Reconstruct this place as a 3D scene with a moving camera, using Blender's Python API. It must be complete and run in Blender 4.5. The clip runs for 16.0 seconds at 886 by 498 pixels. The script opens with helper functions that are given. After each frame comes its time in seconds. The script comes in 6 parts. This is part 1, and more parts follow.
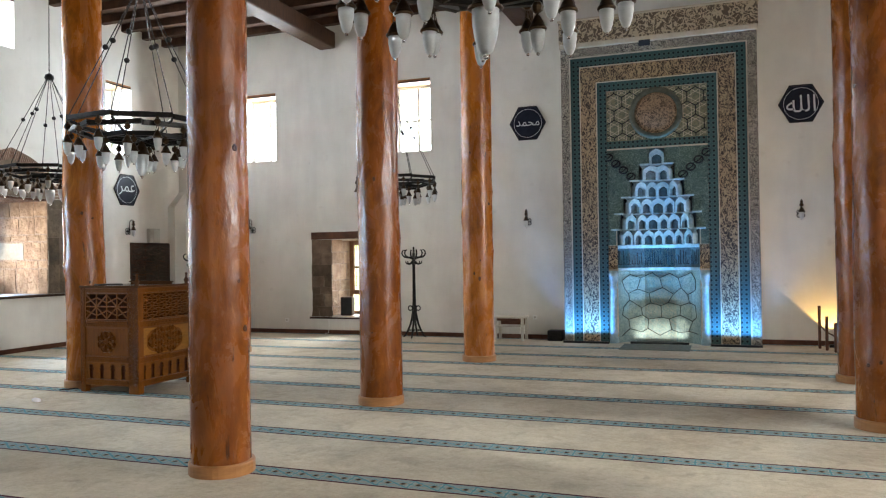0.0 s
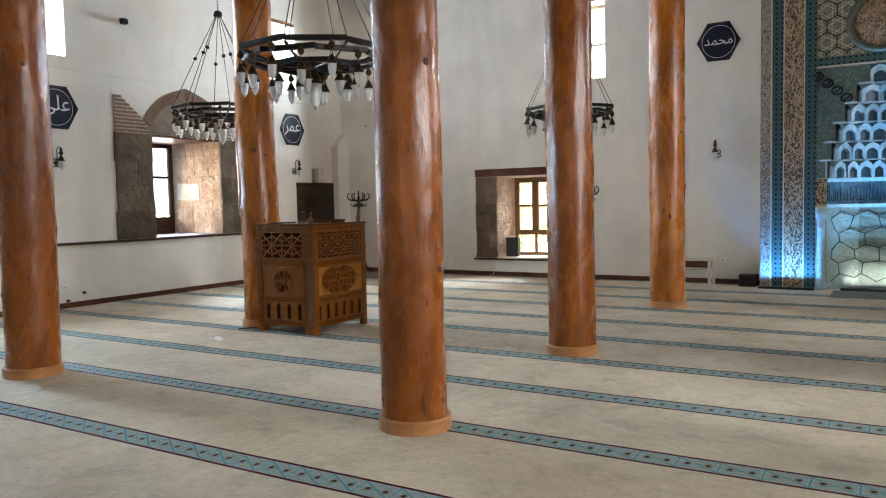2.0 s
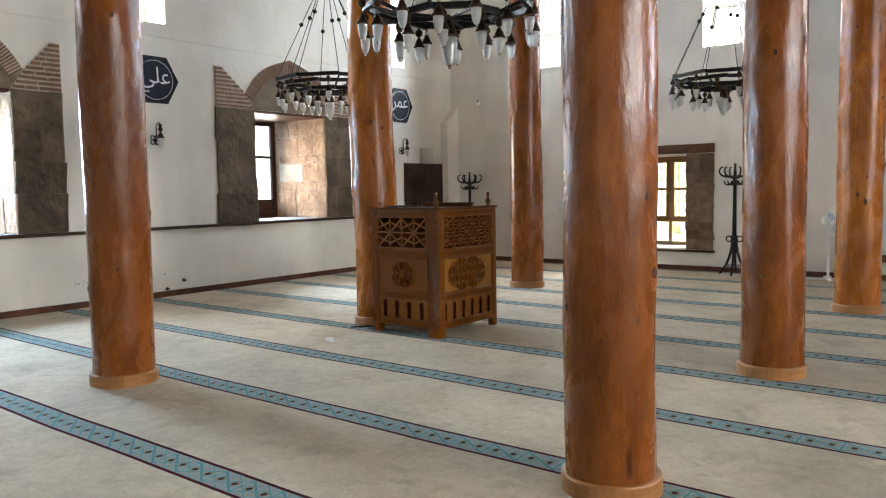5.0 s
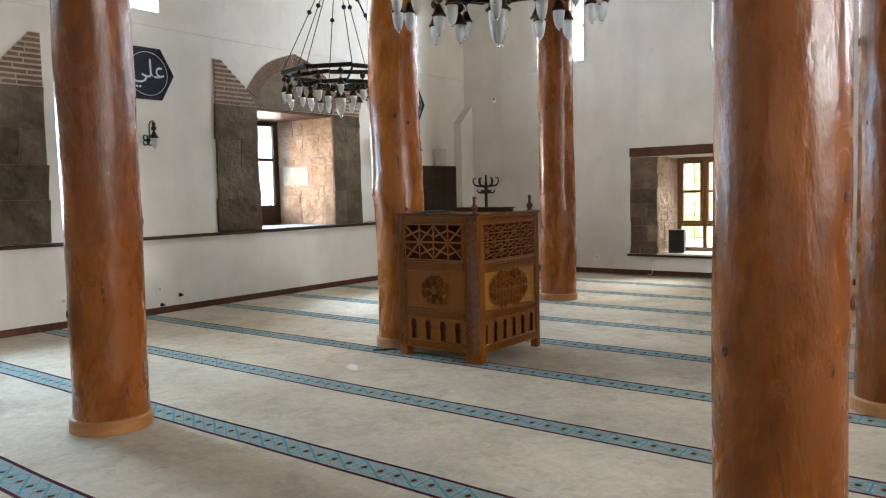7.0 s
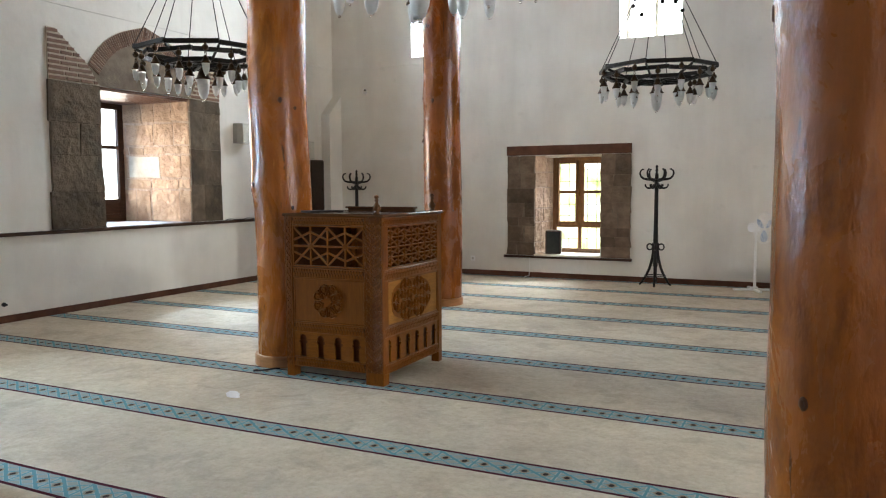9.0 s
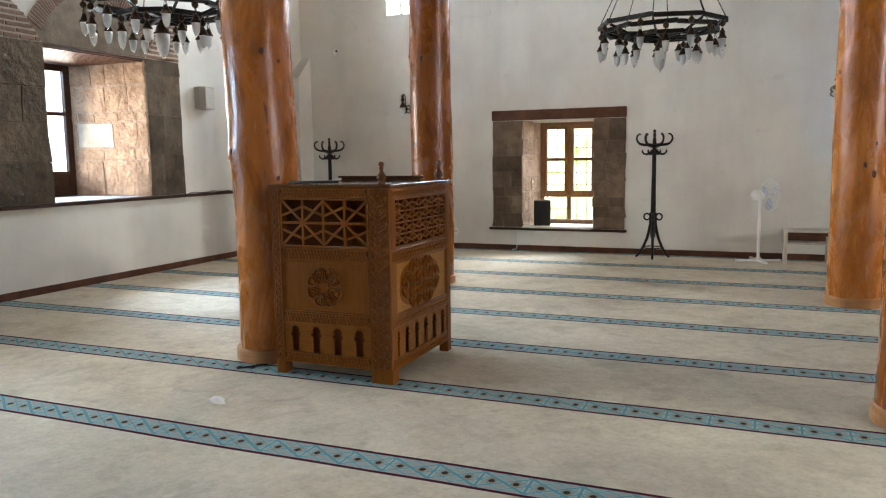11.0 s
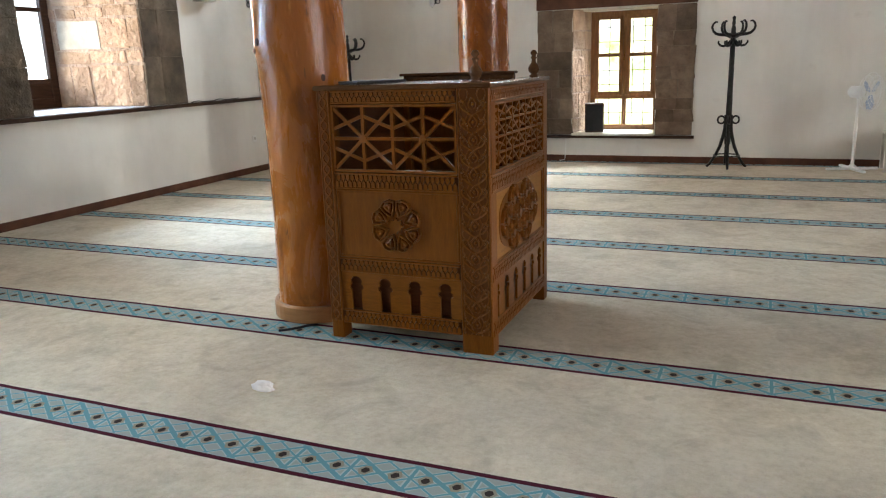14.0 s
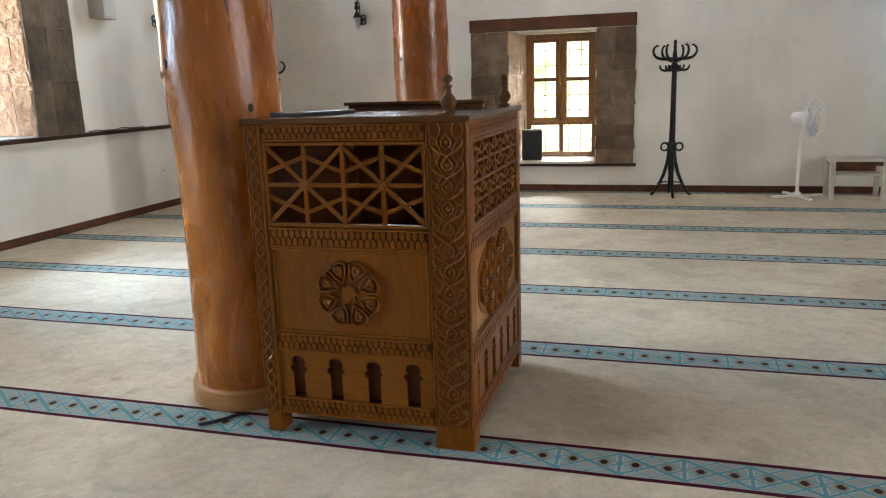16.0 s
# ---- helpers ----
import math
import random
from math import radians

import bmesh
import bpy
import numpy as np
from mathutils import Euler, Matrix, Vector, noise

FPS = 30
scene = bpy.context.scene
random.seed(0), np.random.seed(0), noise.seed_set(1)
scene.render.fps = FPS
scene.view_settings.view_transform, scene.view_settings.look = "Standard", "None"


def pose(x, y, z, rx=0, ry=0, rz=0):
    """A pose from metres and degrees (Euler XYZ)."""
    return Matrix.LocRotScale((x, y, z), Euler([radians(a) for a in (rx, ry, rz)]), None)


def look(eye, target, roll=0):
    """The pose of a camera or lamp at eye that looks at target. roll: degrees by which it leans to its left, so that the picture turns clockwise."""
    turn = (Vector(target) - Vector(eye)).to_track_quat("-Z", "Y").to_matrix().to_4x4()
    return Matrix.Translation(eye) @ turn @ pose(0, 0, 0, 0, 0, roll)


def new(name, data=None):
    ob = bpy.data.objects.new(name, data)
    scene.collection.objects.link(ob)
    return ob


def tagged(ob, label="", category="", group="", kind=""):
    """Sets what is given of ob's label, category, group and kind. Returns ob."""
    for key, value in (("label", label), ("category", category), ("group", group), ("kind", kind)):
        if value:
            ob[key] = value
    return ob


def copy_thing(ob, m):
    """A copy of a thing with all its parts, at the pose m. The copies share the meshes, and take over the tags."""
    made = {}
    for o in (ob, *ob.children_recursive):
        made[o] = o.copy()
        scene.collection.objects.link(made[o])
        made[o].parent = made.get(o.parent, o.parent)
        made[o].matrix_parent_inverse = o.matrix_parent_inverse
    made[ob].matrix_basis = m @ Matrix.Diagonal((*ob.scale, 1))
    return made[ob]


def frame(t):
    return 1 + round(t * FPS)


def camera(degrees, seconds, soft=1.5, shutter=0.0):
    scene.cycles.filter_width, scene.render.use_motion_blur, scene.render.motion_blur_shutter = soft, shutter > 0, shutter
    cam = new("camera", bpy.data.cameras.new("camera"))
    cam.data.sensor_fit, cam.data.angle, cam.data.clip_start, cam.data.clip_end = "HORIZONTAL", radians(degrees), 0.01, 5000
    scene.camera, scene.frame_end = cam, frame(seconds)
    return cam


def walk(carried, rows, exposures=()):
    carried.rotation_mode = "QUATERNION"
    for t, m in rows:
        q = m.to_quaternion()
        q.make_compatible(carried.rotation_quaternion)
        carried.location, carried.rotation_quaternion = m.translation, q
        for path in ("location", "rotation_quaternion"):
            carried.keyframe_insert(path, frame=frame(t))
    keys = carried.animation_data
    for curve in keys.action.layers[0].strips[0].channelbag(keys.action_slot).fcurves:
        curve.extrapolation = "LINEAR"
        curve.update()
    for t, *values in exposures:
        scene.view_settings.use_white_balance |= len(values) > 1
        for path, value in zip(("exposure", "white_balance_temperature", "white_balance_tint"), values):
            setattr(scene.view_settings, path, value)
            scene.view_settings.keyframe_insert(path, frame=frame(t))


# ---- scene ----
cam = camera(60.7, 16.0, soft=1.15)
PATH = [
    (0, (0.106, 0.112, 1.602), (-0.586, 1.988, 1.627), -0.8),
    (0.5, (-0.008, 0.239, 1.577), (-0.841, 2.057, 1.553), -1.1),
    (1, (-0.238, 0.355, 1.556), (-1.152, 2.133, 1.496), -1.4),
    (1.5, (-0.435, 0.453, 1.542), (-1.412, 2.195, 1.448), -1.3),
    (2, (-0.656, 0.687, 1.536), (-1.694, 2.393, 1.414), -1.2),
    (2.5, (-0.843, 0.844, 1.5), (-1.934, 2.514, 1.355), -1.0),
    (3, (-1.079, 0.991, 1.498), (-2.207, 2.635, 1.343), -0.7),
    (3.5, (-1.255, 1.143, 1.496), (-2.411, 2.766, 1.326), -0.7),
    (4, (-1.401, 1.303, 1.497), (-2.583, 2.908, 1.332), -0.8),
    (4.5, (-1.655, 1.447, 1.521), (-2.854, 3.039, 1.35), -0.8),
    (5, (-1.886, 1.557, 1.507), (-3.115, 3.126, 1.349), -1.0),
    (7.5, (-3.058, 2.265, 1.494), (-4.268, 3.86, 1.359), -1.7),
    (8, (-3.255, 2.362, 1.505), (-4.340, 4.043, 1.364), -1.2),
    (8.5, (-3.447, 2.441, 1.521), (-4.405, 4.196, 1.376), -0.5),
    (11, (-4.358, 3.121, 1.485), (-5.129, 4.951, 1.246), -0.8),
    (11.5, (-4.49, 3.268, 1.483), (-5.294, 5.079, 1.212), -0.8),
    (12, (-4.702, 3.445, 1.476), (-5.531, 5.238, 1.164), -1.0),
    (12.5, (-4.918, 3.616, 1.463), (-5.752, 5.398, 1.109), -1.3),
    (13, (-5.069, 3.822, 1.445), (-5.898, 5.598, 1.049), -1.5),
    (13.5, (-5.201, 3.994, 1.429), (-6.001, 5.772, 0.986), -1.8),
    (14, (-5.398, 4.139, 1.418), (-6.156, 5.927, 0.938), -1.9),
    (14.5, (-5.547, 4.271, 1.406), (-6.258, 6.071, 0.901), -1.9),
    (15, (-5.637, 4.473, 1.409), (-6.31, 6.291, 0.917), -2.3),
    (15.5, (-5.727, 4.659, 1.413), (-6.344, 6.505, 0.954), -2.1),
    (16, (-5.861, 4.777, 1.437), (-6.418, 6.65, 1.008), -1.8),
]
walk(cam, [(t, look(eye, target, roll)) for t, eye, target, roll in PATH], [(0, 0.0), (8.5, 0.04), (16, 0.2)])

# ---- world, sun, window light and added fill light ----
wd = bpy.data.worlds.new("sky_world")
scene.world = wd
wd.use_nodes = True
wnt = wd.node_tree
sky = wnt.nodes.new("ShaderNodeTexSky")
sky.sky_type, sky.sun_disc = "NISHITA", False
sky.sun_elevation, sky.sun_rotation = radians(50), radians(200)
bgn = wnt.nodes["Background"]
wnt.links.new(sky.outputs[0], bgn.inputs[0])
bgn.inputs[1].default_value = 0.12


def area(name, m, sx, sy, watts, colour, spread=180):
    d = bpy.data.lights.new(name, "AREA")
    d.shape, d.size, d.size_y, d.energy, d.color = "RECTANGLE", sx, sy, watts, colour
    d.spread = radians(spread)
    ob = new(name, d)
    ob.matrix_world = m
    return ob


QY, LX, RX, BY, CZ = 14.72, -11.91, 9.9, -3.2, 6.72   # qibla wall, left wall, right wall, back wall, ceiling
DAY = (0.80, 0.90, 1.0)
WARM = (1.0, 0.93, 0.80)
# window openings: (along, low, high) on each wall
# the last opening in each of these four lists is unseen, repeated for light
LEFT_LOW = [(9.45, 11.0, 1.03, 2.84), (4.25, 5.74, 1.03, 2.84), (-0.9, 0.6, 1.03, 2.84)]
LEFT_UP = [(9.5, 10.3, 5.5, 6.45), (7.15, 7.92, 3.93, 5.44), (12.47, 13.2, 3.90, 5.44), (1.9, 2.65, 3.93, 5.44)]
Q_LOW = [(-7.86, -6.735, 0.38, 2.05), (4.7, 5.83, 0.38, 2.05)]
Q_UP = [(-6.47, -5.52, 3.83, 5.37), (-10.2, -9.24, 3.83, 5.37), (3.5, 4.45, 3.83, 5.37)]
# east and south openings are out of view, assumed for fill light
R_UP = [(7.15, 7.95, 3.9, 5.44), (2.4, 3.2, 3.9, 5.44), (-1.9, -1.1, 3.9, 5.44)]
R_LOW = [(9.45, 11.0, 1.03, 2.84), (4.25, 5.74, 1.03, 2.84), (-0.9, 0.6, 1.03, 2.84)]
B_LOW = [(-9.0, -7.2, 1.0, 3.2), (-1.9, -0.1, 0.9, 3.4), (5.2, 7.0, 1.0, 3.2)]
for (a, b, lo, hi), watts, sky_watts, tone in zip(LEFT_LOW, (72, 200, 30), (1200, 700, 700), (WARM, (0.58, 0.79, 1.0), DAY)):
    area("window_light", look((LX - 4.6, (a + b) / 2 + 0.7, 4.3), (LX, (a + b) / 2, 1.9)), 2.6, 2.6, sky_watts, (0.46, 0.69, 1.0), 120)
    area("window_light", pose(LX - 1.17, (a + b) / 2, (lo + hi) / 2 + 0.1, 0, -80, 0), 1.4, 1.1, watts, tone, 125)
for (a, b, lo, hi), watts in zip(LEFT_UP, (440, 470, 460, 170)):
    area("window_light", pose(LX - 0.66, (a + b) / 2, (lo + hi) / 2, 0, -88, 0), 1.5, 0.8, watts, DAY)
for (a, b, lo, hi), watts in zip(Q_UP, (400, 650, 1250)):
    area("window_light", pose((a + b) / 2, QY + 0.66, (lo + hi) / 2, -88, 0, 0), 0.95, 1.55, watts, DAY)
for a, b, lo, hi in Q_LOW:
    area("window_light", look(((a + b) / 2 + 1.3, QY + 4.2, 3.75), ((a + b) / 2, QY, 1.3)), 3.2, 2.0, 1900, (0.80, 0.91, 1.0), 120)
# added fill lamps at the unseen east and south openings
for (a, b, lo, hi), watts in zip(R_LOW, (5, 230, 40)):
    area("window_light", pose(RX + 0.5, (a + b) / 2, (lo + hi) / 2, 0, 90, 0), 1.8, 1.5, watts, (1.0, 0.98, 0.94), 140)
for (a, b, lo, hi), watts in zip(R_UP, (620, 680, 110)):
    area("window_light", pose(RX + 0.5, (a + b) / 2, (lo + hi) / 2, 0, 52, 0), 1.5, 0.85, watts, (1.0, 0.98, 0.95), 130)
for (a, b, lo, hi), watts in zip(B_LOW, (4, 20, 15)):
    area("window_light", pose((a + b) / 2, BY - 0.5, (lo + hi) / 2, 72, 0, 0), 1.8, 2.2, watts, (1.0, 0.98, 0.95))


# ---- materials ----
def mat(name, rough=0.6, metal=0.0, base=(0.8, 0.8, 0.8)):
    m = bpy.data.materials.new(name)
    m.use_nodes = True
    b = m.node_tree.nodes["Principled BSDF"]
    b.inputs["Roughness"].default_value = rough
    b.inputs["Metallic"].default_value = metal
    b.inputs["Base Color"].default_value = (*base, 1)
    return m, m.node_tree, b


def nd(nt, kind, **kw):
    n = nt.nodes.new(kind)
    for k, v in kw.items():
        n.inputs[k.replace("_", " ")].default_value = v
    return n


def coords(nt, scale=(1, 1, 1), rot=(0, 0, 0)):
    c = nt.nodes.new("ShaderNodeTexCoord")
    mp = nt.nodes.new("ShaderNodeMapping")
    mp.inputs["Scale"].default_value = scale
    mp.inputs["Rotation"].default_value = rot
    nt.links.new(c.outputs["Object"], mp.inputs["Vector"])
    return mp.outputs[0]


def ramp(nt, fac, stops):
    r = nt.nodes.new("ShaderNodeValToRGB")
    e = r.color_ramp.elements
    while len(e) < len(stops):
        e.new(0.5)
    for el, (p, c) in zip(e, stops):
        el.position, el.color = p, (*c, 1)
    nt.links.new(fac, r.inputs[0])
    return r.outputs[0]


def noise_tex(nt, vec, scale, detail=4.0, rough=0.55, dist=0.0):
    n = nd(nt, "ShaderNodeTexNoise", Scale=scale, Detail=detail, Roughness=rough, Distortion=dist)
    nt.links.new(vec, n.inputs["Vector"])
    return n.outputs["Fac"]


def mixc(nt, fac, a, b, mode="MIX"):
    n = nt.nodes.new("ShaderNodeMix")
    n.data_type, n.blend_type = "RGBA", mode
    if isinstance(fac, (int, float)):
        n.inputs[0].default_value = fac
    else:
        nt.links.new(fac, n.inputs[0])
    for i, v in ((6, a), (7, b)):
        if isinstance(v, tuple):
            n.inputs[i].default_value = (*v, 1)
        else:
            nt.links.new(v, n.inputs[i])
    return n.outputs[2]


def mth(nt, op, a, b=None, c=None):
    n = nt.nodes.new("ShaderNodeMath")
    n.operation = op
    for i, v in enumerate((a, b, c)):
        if v is None:
            continue
        if isinstance(v, (int, float)):
            n.inputs[i].default_value = v
        else:
            nt.links.new(v, n.inputs[i])
    return n.outputs[0]


def bump(nt, b, h, strength=0.3, dist=0.01):
    n = nd(nt, "ShaderNodeBump", Strength=strength, Distance=dist)
    nt.links.new(h, n.inputs["Height"])
    nt.links.new(n.outputs[0], b.inputs["Normal"])


def rand_tint(nt, col, amount):
    """Each piece a little lighter or darker than its neighbours."""
    o = nt.nodes.new("ShaderNodeObjectInfo")
    k = mth(nt, "MULTIPLY_ADD", o.outputs["Random"], 2 * amount, 1 - amount)
    cmb = nt.nodes.new("ShaderNodeCombineColor")
    for i in range(3):
        nt.links.new(k, cmb.inputs[i])
    return mixc(nt, 1.0, col, cmb.outputs[0], "MULTIPLY")


def noisy(name, stops, scale, rough=0.6, spec=None, stretch=(1, 1, 1), detail=5.0, bstr=0.2, bscale=None, bdist=0.01, metal=0.0, tint=0.0, big=None, dist=0.0):
    m, nt, b = mat(name, rough, metal)
    v = coords(nt, stretch)
    f = noise_tex(nt, v, scale, detail, 0.6, dist)
    col = ramp(nt, f, stops)
    if big:
        f2 = noise_tex(nt, v, big[0], 3.0)
        col = mixc(nt, ramp(nt, f2, [(0.38, (0, 0, 0)), (0.68, (1, 1, 1))]), col, mixc(nt, big[1], col, big[2]))
    if tint:
        col = rand_tint(nt, col, tint)
    nt.links.new(col, b.inputs["Base Color"])
    lum = max(stops[-1][1])
    b.inputs["Specular IOR Level"].default_value = spec if spec is not None else 0.18 if lum < 0.15 else 0.4
    if bstr:
        bump(nt, b, noise_tex(nt, v, bscale or scale * 3, 6.0), bstr, bdist)
    return m


def plaster():
    """White limewash with faint grey streaks, patches and trowel marks."""
    m, nt, b = mat("white_plaster", 0.9)
    v = coords(nt)
    col = ramp(nt, noise_tex(nt, v, 1.3, 5), [(0.3, (0.635, 0.615, 0.565)), (0.7, (0.74, 0.725, 0.675))])
    streak = noise_tex(nt, coords(nt, (1, 1, 0.18)), 1.6, 4, 0.6)
    col = mixc(nt, ramp(nt, streak, [(0.5, (0, 0, 0)), (0.72, (0.4, 0.4, 0.4))]), col, (0.52, 0.50, 0.465))
    spot = noise_tex(nt, v, 4.2, 3, 0.5)
    col = mixc(nt, ramp(nt, spot, [(0.66, (0, 0, 0)), (0.76, (0.3, 0.3, 0.3))]), col, (0.50, 0.47, 0.42))
    nt.links.new(col, b.inputs["Base Color"])
    b.inputs["Specular IOR Level"].default_value = 0.25
    bump(nt, b, mth(nt, "ADD", noise_tex(nt, v, 2.2, 3), mth(nt, "MULTIPLY", noise_tex(nt, v, 24, 4), 0.12)), 0.3, 0.035)
    return m


M_plaster = plaster()
M_ceil = noisy("dark_timber", [(0.3, (0.03, 0.014, 0.008)), (0.7, (0.085, 0.04, 0.02))], 4, 0.6, stretch=(1, 12, 1))
M_darkwood = noisy("dark_brown_wood", [(0.3, (0.024, 0.012, 0.007)), (0.7, (0.055, 0.026, 0.014))], 5, 0.42, stretch=(1, 1, 8), bstr=0.1)
M_skirt = noisy("red_brown_wood", [(0.3, (0.06, 0.025, 0.014)), (0.7, (0.12, 0.05, 0.028))], 5, 0.45, bstr=0.1)
M_iron = noisy("black_iron", [(0.3, (0.012, 0.012, 0.012)), (0.7, (0.028, 0.026, 0.024))], 30, 0.42, bstr=0.15, metal=0.6)
M_bronze = noisy("dark_bronze", [(0.3, (0.035, 0.022, 0.014)), (0.7, (0.085, 0.055, 0.03))], 25, 0.34, bstr=0.1, metal=0.8)
M_stone_dark = noisy("dark_andesite", [(0.25, (0.050, 0.038, 0.027)), (0.75, (0.195, 0.148, 0.103))], 4, 0.95, detail=9.0, bstr=0.9, bscale=11, bdist=0.05, tint=0.28, big=(2.6, 0.6, (0.075, 0.062, 0.05)), spec=0.12)
M_stone_pink = noisy("pinkish_stone", [(0.28, (0.28, 0.182, 0.118)), (0.72, (0.48, 0.34, 0.235))], 5, 0.95, bstr=1.0, bscale=10, bdist=0.06, tint=0.22, detail=9.0, big=(3.2, 0.65, (0.20, 0.125, 0.09)), spec=0.12)
M_marble = noisy("pale_marble", [(0.3, (0.62, 0.56, 0.46)), (0.7, (0.74, 0.69, 0.60))], 3, 0.7, bstr=0.15)
M_marble_old = noisy("weathered_marble", [(0.3, (0.30, 0.265, 0.215)), (0.7, (0.42, 0.375, 0.31))], 6, 0.9, bstr=0.5, bscale=16, bdist=0.02, detail=8.0)
M_sill = noisy("grey_stone_sill", [(0.3, (0.11, 0.10, 0.105)), (0.7, (0.18, 0.165, 0.17))], 7, 0.75, bstr=0.4, detail=7.0)
M_stone_brown = noisy("brown_andesite", [(0.25, (0.085, 0.06, 0.042)), (0.75, (0.25, 0.18, 0.128))], 5, 0.95, detail=9.0, bstr=0.9, bscale=12, bdist=0.05, tint=0.32, big=(2.4, 0.5, (0.09, 0.06, 0.042)), spec=0.12)
M_mortar = noisy("lime_mortar", [(0.3, (0.24, 0.165, 0.12)), (0.7, (0.38, 0.28, 0.21))], 7, 0.95, bstr=0.9, bscale=14, bdist=0.05)
M_brick = noisy("old_brick", [(0.3, (0.11, 0.062, 0.042)), (0.7, (0.20, 0.118, 0.082))], 12, 0.9, bstr=0.4, bscale=30, tint=0.25)
M_joint = noisy("pale_joint", [(0.3, (0.34, 0.285, 0.22)), (0.7, (0.46, 0.39, 0.315))], 12, 0.95, bstr=0.4, bscale=30)
M_plastic_w = noisy("white_plastic", [(0.3, (0.70, 0.70, 0.68)), (0.7, (0.76, 0.76, 0.74))], 4, 0.4, bstr=0)
M_plastic_b = noisy("bluish_plastic", [(0.3, (0.30, 0.38, 0.50)), (0.7, (0.36, 0.44, 0.56))], 4, 0.3, bstr=0)
M_plastic_k = noisy("black_plastic", [(0.3, (0.012, 0.012, 0.013)), (0.7, (0.022, 0.022, 0.023))], 8, 0.45, bstr=0)


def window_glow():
    m, nt, b = mat("glowing_garden_backdrop", 1.0)
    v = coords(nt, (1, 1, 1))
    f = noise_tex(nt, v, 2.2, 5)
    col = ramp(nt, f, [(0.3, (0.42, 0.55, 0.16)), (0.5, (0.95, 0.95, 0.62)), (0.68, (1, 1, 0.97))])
    # emission stands in for sunlight on the greenery
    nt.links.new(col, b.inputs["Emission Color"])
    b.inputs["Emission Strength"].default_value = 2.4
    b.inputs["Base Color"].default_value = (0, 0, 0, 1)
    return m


M_glow = window_glow()
M_haze = mat("bright_overcast_sky", 1.0, 0, (0, 0, 0))[0]
M_haze.node_tree.nodes["Principled BSDF"].inputs["Emission Color"].default_value = (0.93, 0.97, 1.0, 1)
M_haze.node_tree.nodes["Principled BSDF"].inputs["Emission Strength"].default_value = 3.0


def glass_mat(name, rough=0.05, colour=(0.95, 0.98, 0.97)):
    m, nt, b = mat(name, rough, 0, colour)
    b.inputs["Transmission Weight"].default_value = 1.0
    b.inputs["IOR"].default_value = 1.03
    return m


M_pane = glass_mat("window_glass")


def frosted():
    m, nt, b = mat("frosted_glass", 0.28, 0, (0.6, 0.62, 0.62))
    v = coords(nt)
    nt.links.new(ramp(nt, noise_tex(nt, v, 20, 3), [(0.3, (0.58, 0.60, 0.60)), (0.7, (0.72, 0.74, 0.74))]), b.inputs["Base Color"])
    b.inputs["Transmission Weight"].default_value = 0.55
    b.inputs["Subsurface Weight"].default_value = 0.0
    b.inputs["IOR"].default_value = 1.2
    return m


M_frost = frosted()
M_clear = glass_mat("clear_glass_knob", 0.02, (0.95, 0.95, 0.95))
M_clear.node_tree.nodes["Principled BSDF"].inputs["IOR"].default_value = 1.45


